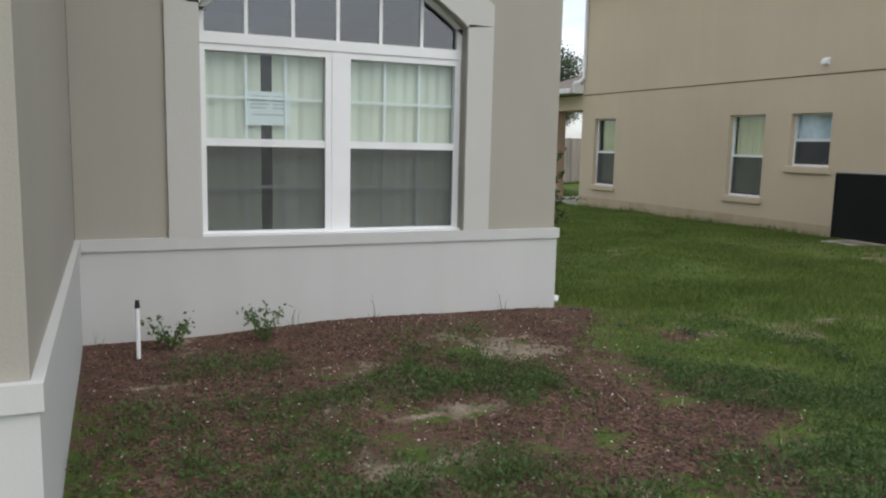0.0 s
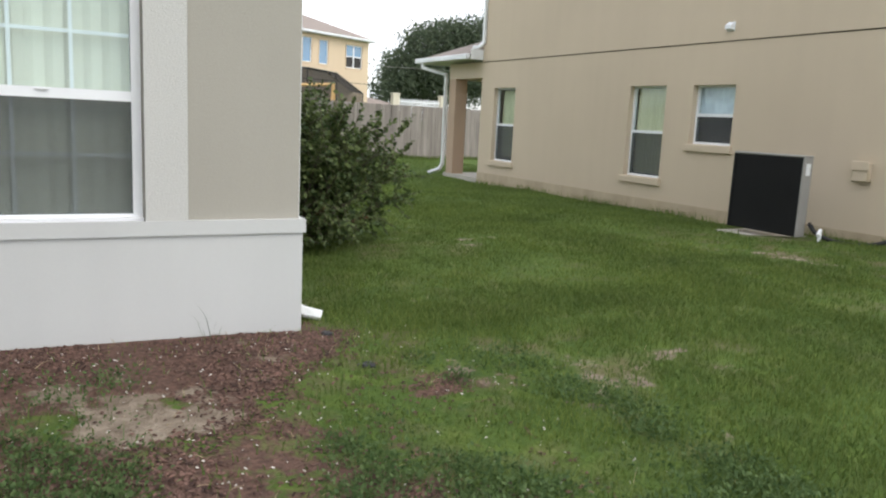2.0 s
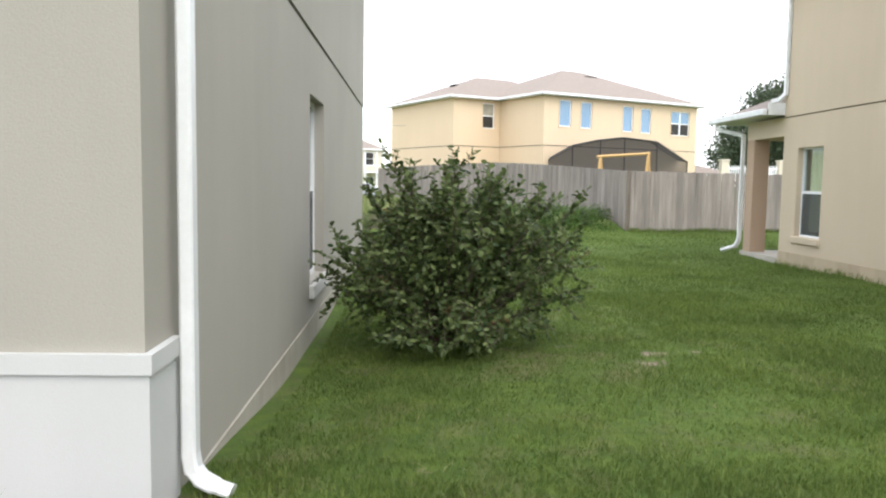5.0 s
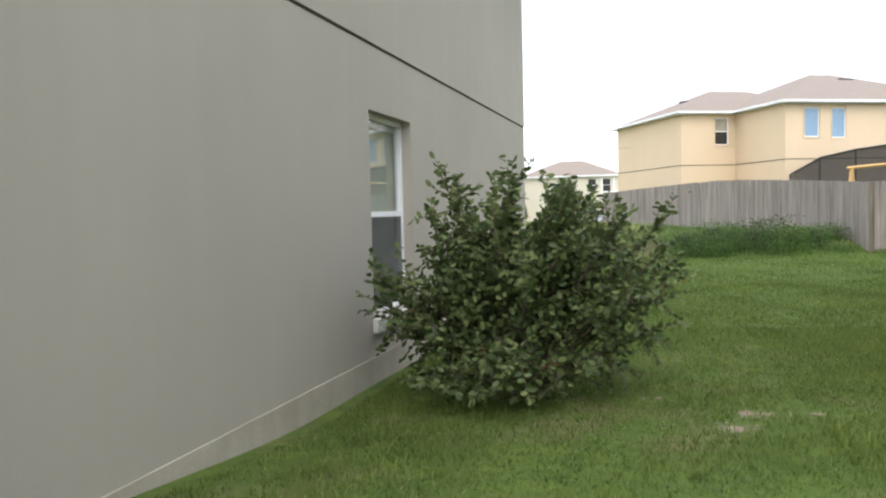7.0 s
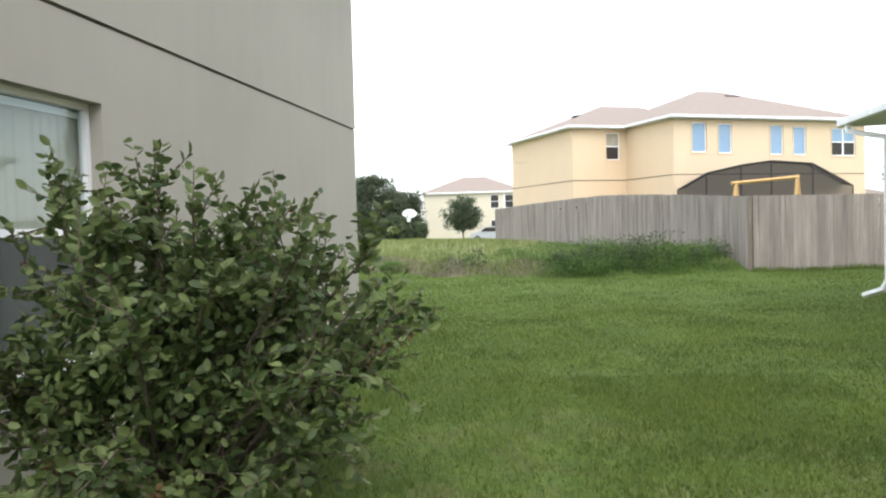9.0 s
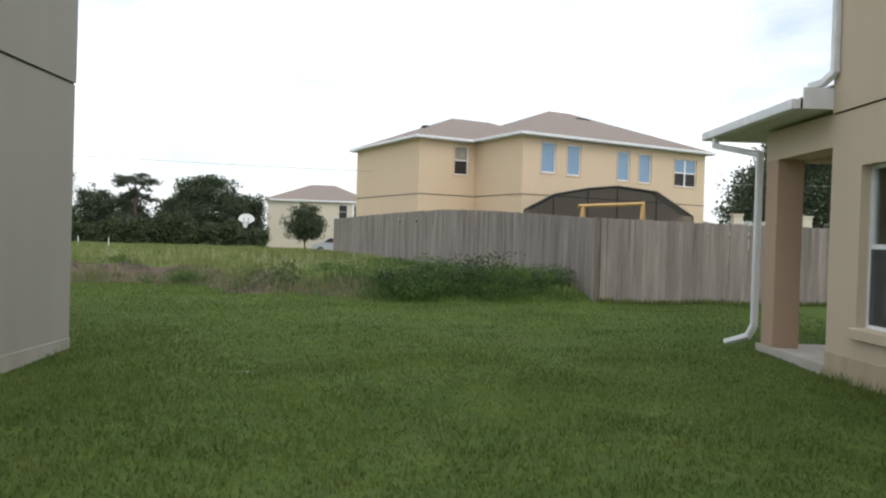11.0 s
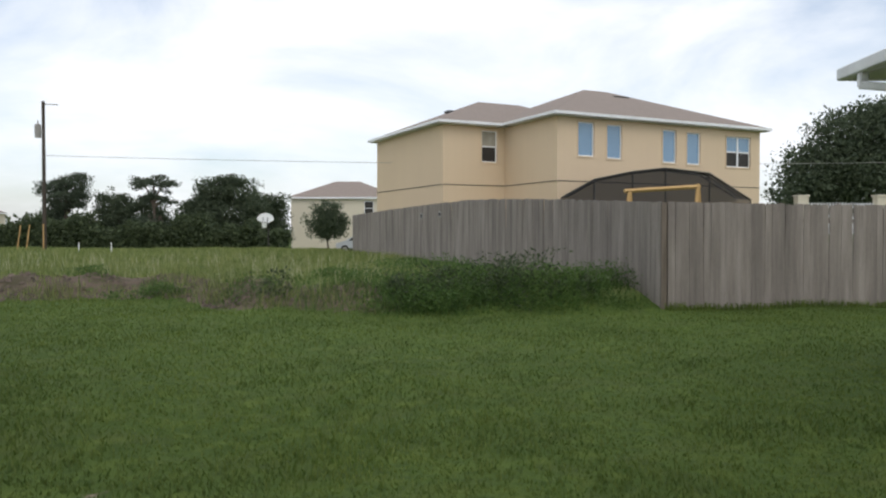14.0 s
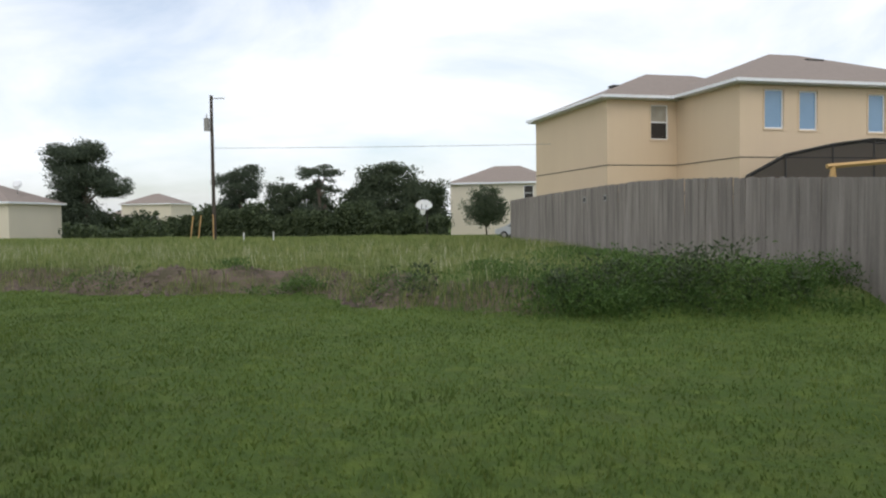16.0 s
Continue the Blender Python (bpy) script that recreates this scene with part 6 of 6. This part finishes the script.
lawn(190000, 0.4, 7.5, 1.2, 6.5, 0.025, 0.06, 0.006)
lawn(130000, 3.9, 9.0, 5.5, 13.0, 0.025, 0.055, 0.007)
lawn(90000, 7.0, 12.0, 2.0, 13.0, 0.03, 0.06, 0.010)
lawn(130000, 2.5, 12.5, 13.0, 21.0, 0.03, 0.055, 0.009, fade_out=(15.5, 21.0))
lawn(210000, -16.0, 15.0, 14.5, 28.2, 0.03, 0.060, 0.014, fade_in=(14.5, 21.0))
x, y = scatter(2600, 11.72, 11.93, 2, 17.6, lambda x, y: 0.5 + 0.4 * np.sin(y * 3))
stuff("wall_foot_grass", blade_mesh("wall_foot_grass", x, y, rng.uniform(0.05, 0.16, len(x)), np.full(len(x), 0.01), rng, lean=0.6), GRASS_BLADE, "longer grass along the foot of the beige wall", "grass")


# ---- the bank, its thicket of weeds, and the field above ----
def on_field(x, y):
    m = soil_amounts(x, y)
    return (m[2] > 0.35) * np.clip(1.15 - 1.5 * m[3] * (0.4 + patchy(x, y, 0.7, 51)), 0, 1)


x, y = scatter(90000, -24, 10, 26, 40, lambda x, y: on_field(x, y) * (1 - 0.5 * smooth(30, 40, y)))
stuff("field_grass", blade_mesh("field_grass", x, y, rng.uniform(0.07, 0.22, len(x)) * (0.7 + 0.6 * rng.random(len(x)) ** 4), rng.uniform(0.010, 0.018, len(x)), rng, lean=0.7), FIELD_BLADE, "tall unmown field grass going to seed", "grass")
x, y = scatter(60000, -36, 9, 38, 62, on_field)
stuff("field_grass", blade_mesh("field_grass", x, y, rng.uniform(0.12, 0.32, len(x)), rng.uniform(0.02, 0.035, len(x)), rng, lean=0.6), FIELD_BLADE, "tall unmown field grass going to seed", "grass")
x, y = scatter(52000, -24, 9.8, 25.6, 31, lambda x, y: np.clip(soil_amounts(x, y)[3] * 0.9 + 0.15 * on_field(x, y), 0, 1) * smooth(0.30, 0.62, 0.6 * patchy(x, y, 0.75, 71) + 0.4 * patchy(x, y, 0.25, 72)))
stuff("bank_grass", blade_mesh("bank_grass", x, y, rng.uniform(0.06, 0.30, len(x)) * (0.5 + patchy(x, y, 0.75, 71)), rng.uniform(0.008, 0.015, len(x)), rng, lean=0.8), FIELD_BLADE, "rough green grass tufts on the eroded bank", "grass")
x, y = scatter(5200, -24, 6.5, 27.2, 42, lambda x, y: (soil_amounts(x, y)[2] > 0.6) * smooth(0.35, 0.8, patchy(x, y, 1.7, 81)))
stuff("seed_heads", blade_mesh("seed_heads", x, y, rng.uniform(0.22, 0.46, len(x)), rng.uniform(0.010, 0.016, len(x)), rng, lean=0.5), SEED_HEAD, "pale feathery seed heads above the field grass", "grass")
x, y = scatter(2200, -20, 7, 26.4, 29.6, lambda x, y: soil_amounts(x, y)[3])
chips("clods", x, y, 0.055, 0.8, CLOD, "grey-brown clods of bare earth on the bank", "soil")
# the mound: low broad-leaved weeds with long grass through them
hub = rng.normal(size=(95, 2)) * np.array([1.20, 0.55]) + np.array([8.2, 26.75])
weed_clumps("weed_thicket", hub[:, 0], hub[:, 1], 240, 0.42, 0.24, 0.055, WEED_LEAF, "thick mound of green weeds at the foot of the fence", 0.5)
x, y = rng.normal(8.3, 1.8, 3200), rng.normal(27.0, 0.8, 3200)
k = ((x - FENCE_CORNER.x) * FENCE_OUT.x + (y - FENCE_CORNER.y) * FENCE_OUT.y < -0.1) & (y > 25.4)
x, y = x[k], y[k]
stuff("mound_grass", blade_mesh("mound_grass", x, y, rng.uniform(0.12, 0.46, len(x)) * (0.5 + 0.8 * patchy(x, y, 0.5, 91)), rng.uniform(0.010, 0.018, len(x)), rng, lean=0.9), WEED_LEAF, "long green grass growing through the mound of weeds", "grass")
hub = rng.normal(size=(20, 2)) * np.array([1.3, 0.4]) + np.array([7.9, 26.5])
weed_clumps("weed_thicket", hub[:, 0], hub[:, 1], 170, 0.66, 0.15, 0.075, HEDGE_LEAF, "taller darker weed stalks standing out of the mound", 0.5)
t = rng.uniform(0.2, 14, 260)
off = rng.uniform(0.15, 1.2, 260)
wx, wy = FENCE_CORNER.x + FENCE_DIR.x * t - FENCE_OUT.x * off, FENCE_CORNER.y + FENCE_DIR.y * t - FENCE_OUT.y * off
weed_clumps("weed_thicket", wx, wy, 60, 0.10, 0.17, 0.048, WEED_LEAF, "green weeds along the timber fence", 0.45)
for cx, cy, k in ((1.6, 28.0, 9), (3.8, 27.4, 6), (-3.0, 28.4, 5), (5.3, 29.0, 6), (6.4, 33.0, 8), (0.0, 29.5, 4)):
    weed_clumps("bank_weeds", rng.normal(cx, 0.32, k), rng.normal(cy, 0.25, k), 130, 0.24, 0.17, 0.050, WEED_LEAF, "clump of green weeds on the bank")
x = np.concatenate([FENCE_CORNER.x + FENCE_OUT.x * s for s in (rng.uniform(0, 12, 3000),)])
s = (x - FENCE_CORNER.x) / FENCE_OUT.x
y = FENCE_CORNER.y + FENCE_OUT.y * s - 0.12 + rng.normal(size=len(x)) * 0.06
stuff("fence_foot_grass", blade_mesh("fence_foot_grass", x, y, rng.uniform(0.05, 0.17, len(x)), np.full(len(x), 0.014), rng, lean=0.6), GRASS_BLADE, "longer grass along the foot of the fence", "grass")
